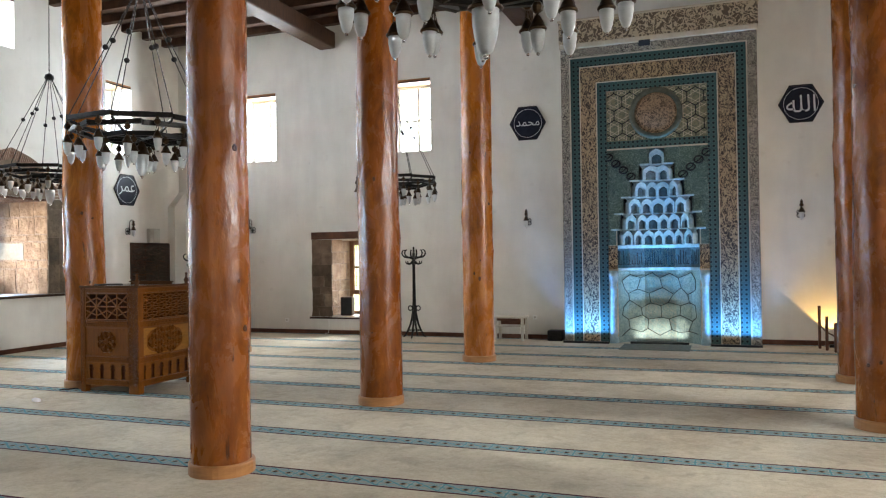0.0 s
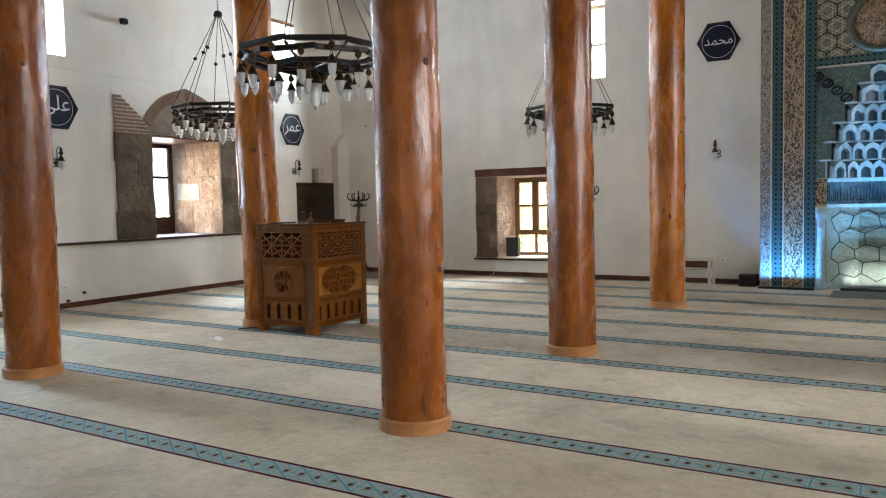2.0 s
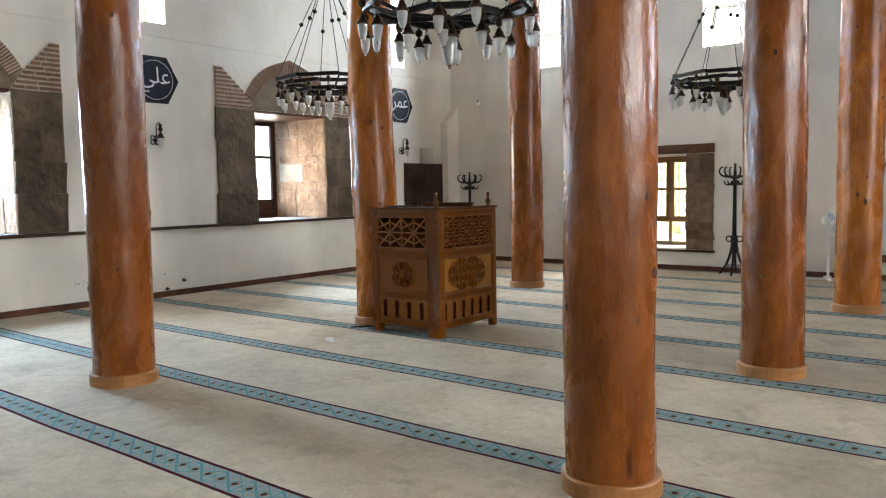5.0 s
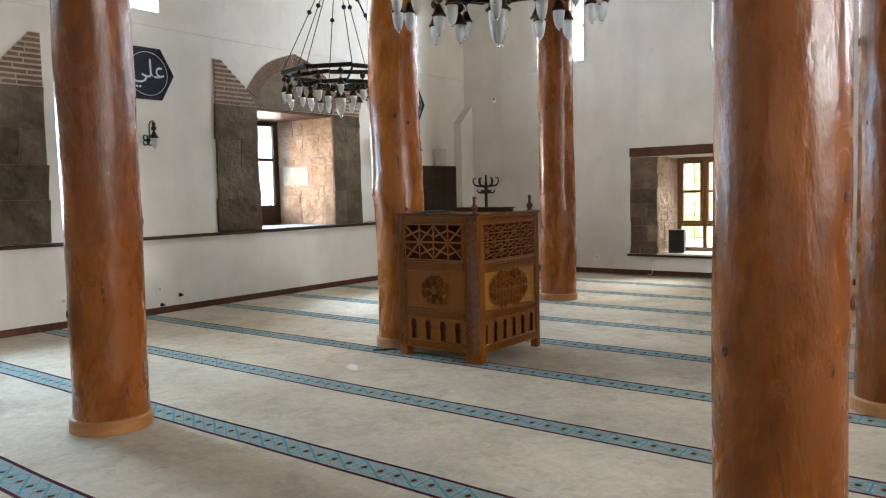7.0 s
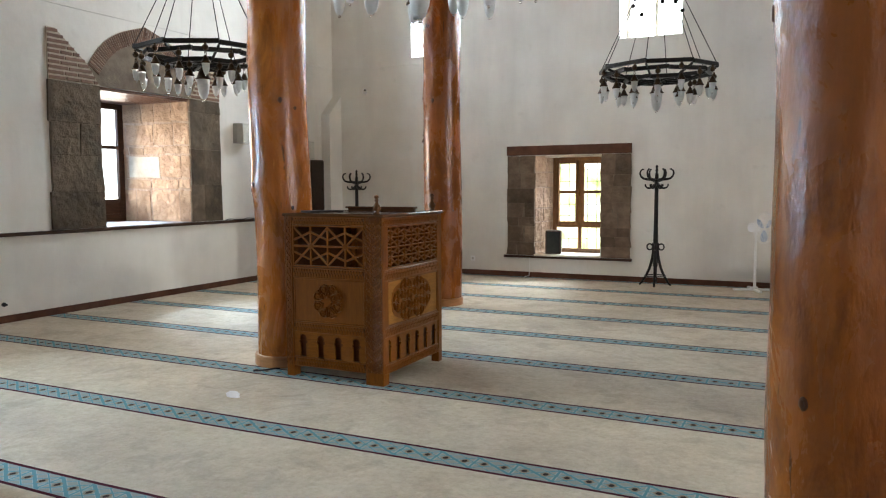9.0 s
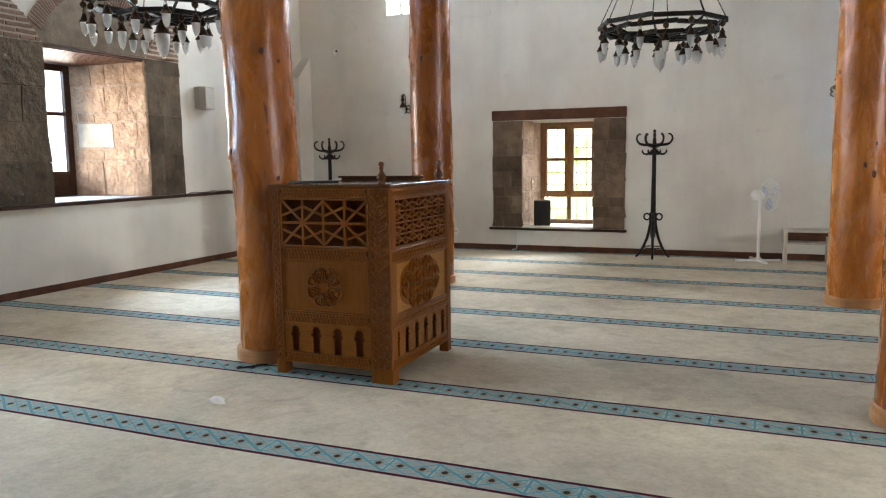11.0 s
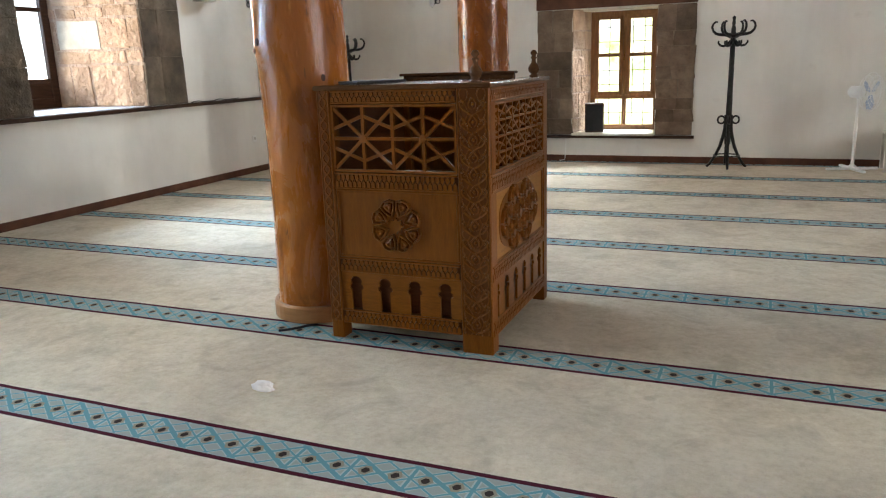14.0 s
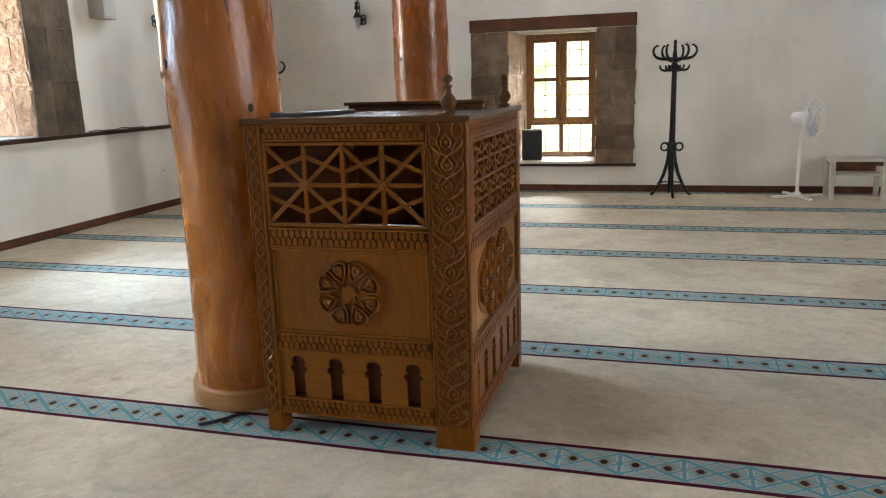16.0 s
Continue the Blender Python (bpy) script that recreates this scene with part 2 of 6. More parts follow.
def wood_pillar(name, tone):
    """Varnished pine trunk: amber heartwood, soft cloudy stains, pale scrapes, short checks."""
    m, nt, b = mat(name, 0.3)
    oi = nt.nodes.new("ShaderNodeObjectInfo")
    sc = nt.nodes.new("ShaderNodeVectorMath")
    sc.operation = "SCALE"
    sc.inputs[0].default_value = (13, 7, 5)
    nt.links.new(oi.outputs["Random"], sc.inputs["Scale"])

    def own(stretch):
        """Object coordinates, shifted so that no two trunks look alike."""
        add = nt.nodes.new("ShaderNodeVectorMath")
        add.operation = "ADD"
        nt.links.new(coords(nt, (1, 1, stretch)), add.inputs[0])
        nt.links.new(sc.outputs[0], add.inputs[1])
        return add.outputs[0]

    cloud = noise_tex(nt, own(0.4), 2.8, 7, 0.62, 0.6)
    col = ramp(nt, cloud, [(0.26, (0.13, 0.035, 0.003)), (0.44, (0.22, 0.064, 0.006)), (0.58, (0.29, 0.092, 0.010)), (0.76, (0.42, 0.16, 0.024))])
    grain = noise_tex(nt, own(0.05), 24, 5, 0.7)
    col = mixc(nt, 0.16, col, ramp(nt, grain, [(0.3, (0.10, 0.026, 0.002)), (0.7, (0.42, 0.15, 0.02))]))
    stain = noise_tex(nt, own(0.4), 5.5, 6, 0.7, 0.7)
    col = mixc(nt, ramp(nt, stain, [(0.32, (0.6, 0.6, 0.6)), (0.46, (0, 0, 0))]), col, (0.085, 0.022, 0.003))
    grey = noise_tex(nt, own(0.5), 4.1, 5, 0.6, 0.5)
    col = mixc(nt, ramp(nt, grey, [(0.60, (0, 0, 0)), (0.70, (0.35, 0.35, 0.35))]), col, (0.17, 0.082, 0.034))
    scrape = noise_tex(nt, own(0.22), 15, 5, 0.7, 0.4)
    col = mixc(nt, ramp(nt, scrape, [(0.60, (0, 0, 0)), (0.70, (0.6, 0.6, 0.6))]), col, (0.38, 0.165, 0.042))
    check = noise_tex(nt, own(0.16), 21, 3, 0.6, 0.3)
    col = mixc(nt, ramp(nt, check, [(0.27, (0.8, 0.8, 0.8)), (0.33, (0, 0, 0))]), col, (0.025, 0.008, 0.003))
    col = mixc(nt, 1.0, col, tone, "MULTIPLY")
    nt.links.new(col, b.inputs["Base Color"])
    nt.links.new(ramp(nt, stain, [(0.3, (0.20, 0.20, 0.20)), (0.7, (0.34, 0.34, 0.34))]), b.inputs["Roughness"])
    b.inputs["Specular IOR Level"].default_value = 0.4
    relief = mth(nt, "ADD", noise_tex(nt, own(0.45), 6, 4, 0.6), mth(nt, "MULTIPLY", noise_tex(nt, own(0.3), 28, 4, 0.65), 0.22))
    bump(nt, b, relief, 0.42, 0.03)
    return m


# two tones of one pine: the pale one also stands in for window light
M_pillar = wood_pillar("varnished_pine", (0.78, 0.68, 0.52))
M_pillar_lit = wood_pillar("pale_lit_pine", (1.28, 1.28, 1.3))
M_knot = noisy("dark_knot_wood", [(0.3, (0.022, 0.008, 0.003)), (0.7, (0.10, 0.034, 0.008))], 22, 0.4, bstr=0.4)
M_ring = noisy("pale_pine_moulding", [(0.3, (0.25, 0.105, 0.032)), (0.7, (0.40, 0.185, 0.065))], 4, 0.4, stretch=(1, 1, 6), bstr=0.1)


def carpet():
    """Beige pile with a patterned teal band every 1.2 m."""
    m, nt, b = mat("prayer_carpet", 0.95)
    tc = nt.nodes.new("ShaderNodeTexCoord")
    sep = nt.nodes.new("ShaderNodeSeparateXYZ")
    nt.links.new(tc.outputs["Object"], sep.inputs[0])
    v = tc.outputs["Object"]
    wob = noise_tex(nt, v, 0.6, 2)
    y = mth(nt, "ADD", sep.outputs[1], mth(nt, "MULTIPLY_ADD", wob, 0.05, -0.025))
    x = sep.outputs[0]
    # q: 0 at the near edge of a band, 1 at its far edge
    q = mth(nt, "DIVIDE", mth(nt, "FLOORED_MODULO", mth(nt, "SUBTRACT", y, 7.37), 1.2), 0.232)
    inside = mth(nt, "LESS_THAN", q, 1.0)
    edge = mth(nt, "GREATER_THAN", mth(nt, "ABSOLUTE", mth(nt, "SUBTRACT", q, 0.5)), 0.372)
    line = mth(nt, "GREATER_THAN", mth(nt, "ABSOLUTE", mth(nt, "SUBTRACT", q, 0.5)), 0.395)
    pitch = 0.235
    u = mth(nt, "FRACT", mth(nt, "DIVIDE", mth(nt, "ADD", x, 6.345 + 235 * 10), pitch))
    qq = mth(nt, "SUBTRACT", q, 0.5)
    aq = mth(nt, "ABSOLUTE", qq)
    # interlaced straps: slanting both ways, with a thin bar between
    slope = mth(nt, "MULTIPLY", qq, 1.43)
    dn, up = mth(nt, "ADD", u, slope), mth(nt, "SUBTRACT", u, slope)

    def strap(f, off):
        return mth(nt, "ABSOLUTE", mth(nt, "SUBTRACT", mth(nt, "FRACT", mth(nt, "ADD", f, off + 10.5)), 0.5))

    straps = ((strap(dn, 0.0), 0.075), (strap(up, 0.0), 0.05), (strap(up, 0.5), 0.035), (strap(u, 0.5), 0.03))
    uc = mth(nt, "ABSOLUTE", mth(nt, "SUBTRACT", u, 0.5))
    zig, zig_rim = mth(nt, "LESS_THAN", strap(dn, 0.5), 0.03), mth(nt, "LESS_THAN", strap(dn, 0.5), 0.05)
    for d, w in straps:
        zig = mth(nt, "MAXIMUM", zig, mth(nt, "LESS_THAN", d, w))
        zig_rim = mth(nt, "MAXIMUM", zig_rim, mth(nt, "LESS_THAN", d, w + 0.03))
    # dark six-sided medallions on both sides of the cross
    du = mth(nt, "MULTIPLY", mth(nt, "ABSOLUTE", mth(nt, "SUBTRACT", uc, 0.25)), pitch)
    dq = mth(nt, "MULTIPLY", aq, 0.232)
    hexd = mth(nt, "ADD", du, mth(nt, "MULTIPLY", dq, 0.6))
    med = mth(nt, "LESS_THAN", mth(nt, "MAXIMUM", hexd, dq), 0.0175)
    med_rim = mth(nt, "LESS_THAN", mth(nt, "MAXIMUM", hexd, dq), 0.030)
    fuzz = noise_tex(nt, v, 220, 3, 0.7)
    band = mixc(nt, zig_rim, (0.26, 0.285, 0.26), (0.33, 0.38, 0.365))
    band = mixc(nt, zig, band, (0.105, 0.245, 0.275))
    band = mixc(nt, med_rim, band, (0.24, 0.215, 0.16))
    band = mixc(nt, med, band, (0.035, 0.025, 0.02))
    band = mixc(nt, edge, band, (0.25, 0.285, 0.275))
    band = mixc(nt, line, band, (0.055, 0.005, 0.013))
    patch = noise_tex(nt, v, 1.7, 6, 0.62)
    beige = ramp(nt, patch, [(0.28, (0.45, 0.372, 0.265)), (0.5, (0.655, 0.562, 0.415)), (0.72, (0.75, 0.662, 0.51))])
    fib = noise_tex(nt, v, 11, 6, 0.7)
    beige = mixc(nt, 0.36, beige, ramp(nt, fib, [(0.35, (0.31, 0.258, 0.185)), (0.65, (0.68, 0.60, 0.47))]))
    worn = noise_tex(nt, v, 0.75, 5, 0.6)
    beige = mixc(nt, ramp(nt, worn, [(0.42, (0, 0, 0)), (0.64, (0.4, 0.4, 0.4))]), beige, (0.31, 0.265, 0.21))
    tuft = noise_tex(nt, v, 30, 7, 0.78)
    beige = mixc(nt, 0.22, beige, ramp(nt, tuft, [(0.36, (0.28, 0.225, 0.15)), (0.5, (0.58, 0.50, 0.36)), (0.66, (0.74, 0.66, 0.50))]))
    smudge = noise_tex(nt, v, 3.1, 7, 0.7, 0.6)
    beige = mixc(nt, ramp(nt, smudge, [(0.5, (0, 0, 0)), (0.66, (0.4, 0.4, 0.4))]), beige, (0.26, 0.215, 0.155))
    spots = noise_tex(nt, v, 5.3, 2)
    beige = mixc(nt, ramp(nt, spots, [(0.68, (0, 0, 0)), (0.74, (0.35, 0.35, 0.35))]), beige, (0.25, 0.21, 0.165))
    beige = mixc(nt, 0.1, beige, ramp(nt, fuzz, [(0.3, (0.2, 0.18, 0.15)), (0.7, (0.72, 0.67, 0.58))]))
    col = mixc(nt, inside, beige, band)
    nt.links.new(col, b.inputs["Base Color"])
    b.inputs["Specular IOR Level"].default_value = 0.08
    bump(nt, b, mth(nt, "ADD", fuzz, mth(nt, "MULTIPLY", tuft, 2.0)), 0.6, 0.010)
    return m


M_carpet = carpet()


# ---- mesh helpers ----
def mesh_of(name, bm, material, smooth=False):
    me = bpy.data.meshes.new(name)
    bmesh.ops.recalc_face_normals(bm, faces=bm.faces[:])
    bm.to_mesh(me)
    bm.free()
    if smooth:
        for p in me.polygons:
            p.use_smooth = True
    for k in material if isinstance(material, (list, tuple)) else [material]:
        me.materials.append(k)
    return me


def thing(name, bm, material, label, category, group="", kind="", smooth=False, m=None):
    ob = new(name, mesh_of(name, bm, material, smooth))
    if m is not None:
        ob.matrix_world = m
    return tagged(ob, label, category, group, kind)


def hub(name, label, category, m, group="", kind=""):
    """An empty at the base of a thing that has parts."""
    ob = new(name)
    ob.empty_display_size = 0.1
    ob.matrix_basis = m
    return tagged(ob, label, category, group, kind)


def part(name, bm, material, parent, label="", smooth=False, m=None):
    ob = new(name, mesh_of(name, bm, material, smooth))
    ob.parent = parent
    if m is not None:
        ob.matrix_basis = m
    if label:
        ob["label"] = label
    return ob


def box(bm, x0, x1, y0, y1, z0, z1, bev=0.0, m=None):
    t = bmesh.ops.create_cube(bm, size=1.0, matrix=Matrix.Translation(((x0 + x1) / 2, (y0 + y1) / 2, (z0 + z1) / 2)) @ Matrix.Diagonal((x1 - x0, y1 - y0, z1 - z0, 1)))
    vs = t["verts"]
    if bev:
        es = {e for v in vs for e in v.link_edges}
        r = bmesh.ops.bevel(bm, geom=list(es), offset=bev, segments=1, affect="EDGES", profile=0.5)
        vs = list({v for f in r["faces"] for v in f.verts} | {v for v in vs if v.is_valid})
    if m is not None:
        bmesh.ops.transform(bm, matrix=m, verts=[v for v in vs if v.is_valid])
    return vs


def bbox(x0, x1, y0, y1, z0, z1, bev=0.0):
    bm = bmesh.new()
    box(bm, x0, x1, y0, y1, z0, z1, bev)
    return bm


def lathe(bm, prof, n=16, m=None, cap=True):
    """prof: radius and height pairs, from below up, turned about z."""
    rings = []
    for r, z in prof:
        ring = []
        for i in range(n):
            a = 2 * math.pi * i / n
            co = Vector((r * math.cos(a), r * math.sin(a), z))
            ring.append(bm.verts.new(m @ co if m is not None else co))
        rings.append(ring)
    for lo, hi in zip(rings, rings[1:]):
        for i in range(n):
            bm.faces.new((lo[i], lo[(i + 1) % n], hi[(i + 1) % n], hi[i]))
    if cap:
        bm.faces.new(rings[0][::-1])
        bm.faces.new(rings[-1])
    return bm


def tube(bm, pts, r, n=6, closed=False):
    """A round bar along points."""
    pts = [Vector(p) for p in pts]
    rings = []
    k = len(pts)
    up = None
    for i, p in enumerate(pts):
        if closed:
            d = (pts[(i + 1) % k] - pts[i - 1]).normalized()
        else:
            d = (pts[min(i + 1, k - 1)] - pts[max(i - 1, 0)]).normalized()
        if up is None:
            up = d.orthogonal().normalized()
        up = (up - d * up.dot(d)).normalized()
        side = d.cross(up)
        rr = r[i] if isinstance(r, (list, tuple)) else r
        rings.append([bm.verts.new(p + rr * (math.cos(2 * math.pi * j / n) * up + math.sin(2 * math.pi * j / n) * side)) for j in range(n)])
    pairs = list(zip(rings, rings[1:])) + ([(rings[-1], rings[0])] if closed else [])
    for a, b in pairs:
        for j in range(n):
            bm.faces.new((a[j], a[(j + 1) % n], b[(j + 1) % n], b[j]))
    if not closed:
        bm.faces.new(rings[0][::-1])
        bm.faces.new(rings[-1])
    return bm


def prism(bm, pts, d0, d1, axis="y", m=None):
    """A flat outline (a, z) pushed out from d0 to d1 along an axis."""
    def at(a, c, d):
        co = Vector((a, d, c)) if axis == "y" else Vector((d, a, c)) if axis == "x" else Vector((a, c, d))
        return m @ co if m is not None else co
    f0 = [bm.verts.new(at(a, c, d0)) for a, c in pts]
    f1 = [bm.verts.new(at(a, c, d1)) for a, c in pts]
    n = len(pts)
    bm.faces.new(f0)
    bm.faces.new(f1[::-1])
    for i in range(n):
        bm.faces.new((f0[i], f1[i], f1[(i + 1) % n], f0[(i + 1) % n]))
    return bm


def wall_mesh(us, zs, holes, d0, d1, axis):
    """A wall with real openings: a grid of solid cells with only its outer faces."""
    us = sorted(set(us) | {h[0] for h in holes} | {h[1] for h in holes})
    zs = sorted(set(zs) | {h[2] for h in holes} | {h[3] for h in holes})
    nu, nz = len(us) - 1, len(zs) - 1

    def solid(i, j):
        if not (0 <= i < nu and 0 <= j < nz):
            return False
        cu, cz = (us[i] + us[i + 1]) / 2, (zs[j] + zs[j + 1]) / 2
        return not any(h[0] < cu < h[1] and h[2] < cz < h[3] for h in holes)
    bm = bmesh.new()
    cache = {}

    def vt(u, d, z):
        k = (round(u, 4), round(d, 4), round(z, 4))
        if k not in cache:
            cache[k] = bm.verts.new((u, d, z) if axis == "y" else (d, u, z))
        return cache[k]
    for i in range(nu):
        for j in range(nz):
            if not solid(i, j):
                continue
            a, b, c, e = us[i], us[i + 1], zs[j], zs[j + 1]
            for d in (d0, d1):
                bm.faces.new((vt(a, d, c), vt(b, d, c), vt(b, d, e), vt(a, d, e)))
            for di, dj, q in ((-1, 0, ((a, c), (a, e))), (1, 0, ((b, c), (b, e))), (0, -1, ((a, c), (b, c))), (0, 1, ((a, e), (b, e)))):
                if not solid(i + di, j + dj):
                    (u0, z0), (u1, z1) = q
                    bm.faces.new((vt(u0, d0, z0), vt(u1, d0, z1), vt(u1, d1, z1), vt(u0, d1, z0)))
    return bm


# ---- structure ----
floor_bm = bmesh.new()
box(floor_bm, LX - 0.02, RX + 0.02, BY - 0.02, QY + 0.02, -0.12, 0.0)
thing("floor", floor_bm, M_carpet, "beige wall-to-wall carpet with patterned teal prayer bands", "carpet", kind="structure")
TW = 0.95
thing("wall_north", wall_mesh([LX - TW, RX + TW], [-0.12, CZ], Q_LOW + Q_UP, QY, QY + TW, "y"), M_plaster, "thick white plastered wall with a prayer niche", "wall", kind="structure")
thing("wall_west", wall_mesh([BY - TW, QY], [-0.12, CZ], LEFT_LOW + LEFT_UP, LX - 1.45, LX, "x"), M_plaster, "thick white plastered wall with deep openings", "wall", kind="structure")
# openings of the next two walls are unseen, cut for the fill lamps
thing("wall_east", wall_mesh([BY - TW, QY], [-0.12, CZ], R_LOW + R_UP, RX, RX + TW, "x"), M_plaster, "thick white plastered wall with deep openings", "wall", kind="structure")
thing("wall_south", wall_mesh([LX, RX], [-0.12, CZ], B_LOW, BY - TW, BY, "y"), M_plaster, "white plastered wall with tall unseen openings for fill lamps", "wall", kind="structure")
cb = bmesh.new()
box(cb, LX - TW, RX + TW, BY - TW, QY + TW, CZ, CZ + 0.2)
k = BY
while k < QY:
    box(cb, LX, RX, k, k + 0.14, CZ - 0.16, CZ - 0.003)
    k += 0.62
thing("ceiling", cb, M_ceil, "dark timber ceiling with close-set joists", "ceiling", kind="structure")
beam_bm = bmesh.new()
for bx in (-7.9, -3.5, 1.6, 5.8):
    box(beam_bm, bx - 0.19, bx + 0.19, BY, QY, CZ - 0.52, CZ - 0.165, 0.02)
thing("ceiling_beam", beam_bm, M_ceil, "long dark timber beams resting on the pillars", "beam", kind="structure")


# ---- pillars ----
def pillar(x, y, r, top_dx, top_dy, seed, pale=False):
    p = hub("pillar", "golden varnished round pine trunk pillar with dark knots, tone lifted as if lit" if pale else "varnished round reddish pine trunk pillar with dark knots", "pillar", pose(x, y, 0), "timber pillars")
    rng = random.Random(seed * 17)
    bm = bmesh.new()
    rows, n, hgt = 84, 36, CZ - 0.52
    knots_ = [(rng.uniform(0, 2 * math.pi), rng.uniform(0.35, hgt - 0.6), rng.uniform(0.022, 0.042)) for _ in range(15)]

    def radius(a, z, s):
        rr = r * (1 - 0.05 * s) * (1 + 0.05 * noise.noise((math.cos(a) * 1.2 + seed * 3, math.sin(a) * 1.2, z * 0.7)) + 0.022 * noise.noise((math.cos(a) * 3 + seed, math.sin(a) * 3, z * 3)))
        for ka, kz, kr in knots_:
            da = math.atan2(math.sin(a - ka), math.cos(a - ka)) * r
            rr += kr * 0.34 * math.exp(-(da * da + (z - kz) ** 2 * 0.6) / (kr * kr * 5))
        return rr

    def centre(z, s):
        return top_dx * s + 0.018 * noise.noise((seed, z * 0.6, 0)), top_dy * s + 0.018 * noise.noise((seed + 9, z * 0.6, 0))
    grid = []
    for i in range(rows + 1):
        s = i / rows
        z = 0.03 + s * (hgt - 0.03)
        cx, cy = centre(z, s)
        ring = []
        for j in range(n):
            a = 2 * math.pi * j / n
            rr = radius(a, z, s)
            ring.append(bm.verts.new((cx + rr * math.cos(a), cy + rr * math.sin(a), z)))
        grid.append(ring)
    for lo, hi in zip(grid, grid[1:]):
        for j in range(n):
            bm.faces.new((lo[j], lo[(j + 1) % n], hi[(j + 1) % n], hi[j]))
    bm.faces.new(grid[0][::-1])
    bm.faces.new(grid[-1])
    part("trunk", bm, M_pillar_lit if pale else M_pillar, p, smooth=True)
    for ka, kz, kr in knots_:
        s = (kz - 0.03) / (hgt - 0.03)
        cx, cy = centre(kz, s)
        rr = radius(ka, kz, s) - 0.003
        bm = bmesh.new()
        q = kr * rng.uniform(0.35, 0.7)
        lathe(bm, [(q, -0.006), (q * 0.85, 0.004), (q * 0.5, 0.0055), (q * 0.3, 0.003)], 10, Matrix.Diagonal((rng.uniform(1.0, 1.7), 1, 1, 1)))
        for v in bm.verts:
            k = 1 + 0.25 * noise.noise((v.co.x * 60 + seed, v.co.y * 60, kz * 9))
            v.co.x, v.co.y = v.co.x * k, v.co.y * k
        part("knot", bm, M_knot, p, "dark branch knot", smooth=True, m=Matrix.Translation((cx + rr * math.cos(ka), cy + rr * math.sin(ka), kz)) @ Matrix.Rotation(ka, 4, "Z") @ Matrix.Rotation(radians(90), 4, "Y"))
    bm = bmesh.new()
    q = r + 0.021
    lathe(bm, [(q, 0.0), (q, 0.082), (q - 0.006, 0.092), (r - 0.03, 0.1)], 36)
    part("base_ring", bm, M_ring, p, "pale wooden base ring", smooth=False)
    return p


# True marks a golden trunk whose colour is also lifted for window light
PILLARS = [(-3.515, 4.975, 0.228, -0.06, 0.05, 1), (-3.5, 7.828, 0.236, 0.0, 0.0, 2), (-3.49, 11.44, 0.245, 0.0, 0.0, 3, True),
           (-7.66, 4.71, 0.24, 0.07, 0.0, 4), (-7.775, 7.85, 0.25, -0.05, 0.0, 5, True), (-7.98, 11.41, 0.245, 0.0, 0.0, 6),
           (1.68, 10.72, 0.245, 0, 0, 7), (1.48, 7.98, 0.24, 0, 0, 8), (1.5, 4.9, 0.24, 0, 0, 9),
           (5.8, 4.8, 0.24, 0, 0, 10), (5.8, 7.9, 0.24, 0, 0, 11), (5.8, 11.4, 0.24, 0, 0, 12), (-3.5, 1.3, 0.23, 0, 0, 13), (-7.8, 1.2, 0.23, 0, 0, 14)]
for args in PILLARS:
    pillar(*args)


# ---- windows ----
def stone_blocks(parent, u0, u1, z0, z1, d0, d1, axis, material, rng, name="stone", rows=(0.28, 0.6), split=0.3, gap=0.002):
    """Coursed stones that fill a rectangle on a wall; each one uneven."""
    z = z0
    while z < z1 - 0.02:
        h = rng.uniform(*rows)
        if z1 - z - h < 0.14:
            h = z1 - z
        cuts = [u0, u1]
        if u1 - u0 > 0.3 and rng.random() < split:
            cuts.insert(1, u0 + (u1 - u0) * rng.uniform(0.35, 0.65))
        for a, b in zip(cuts, cuts[1:]):
            bm = bmesh.new()
            j = lambda: rng.uniform(-0.024, 0.024)
            pr = rng.uniform(0.0, 0.005)
            pts = [(a + gap + j(), z + gap), (b - gap + j(), z + gap), (b - gap + j(), z + h - gap), ((a + b) / 2, z + h - gap + j() * 0.3), (a + gap + j(), z + h - gap)]
            sgn = 1 if d1 > d0 else -1
            prism(bm, pts, d0, d1 + sgn * pr, axis)
            bmesh.ops.bevel(bm, geom=bm.edges[:], offset=0.005, segments=1, affect="EDGES")
            part(name, bm, material, parent)
        z += h


def brick(parent, cy, cz, ln, hg, ang, d0, d1):
    bm = bmesh.new()
    box(bm, d0, d1, -ln / 2, ln / 2, -hg / 2, hg / 2)
    part("brick", bm, M_brick, parent, m=pose(0, cy, cz, math.degrees(ang), 0, 0))


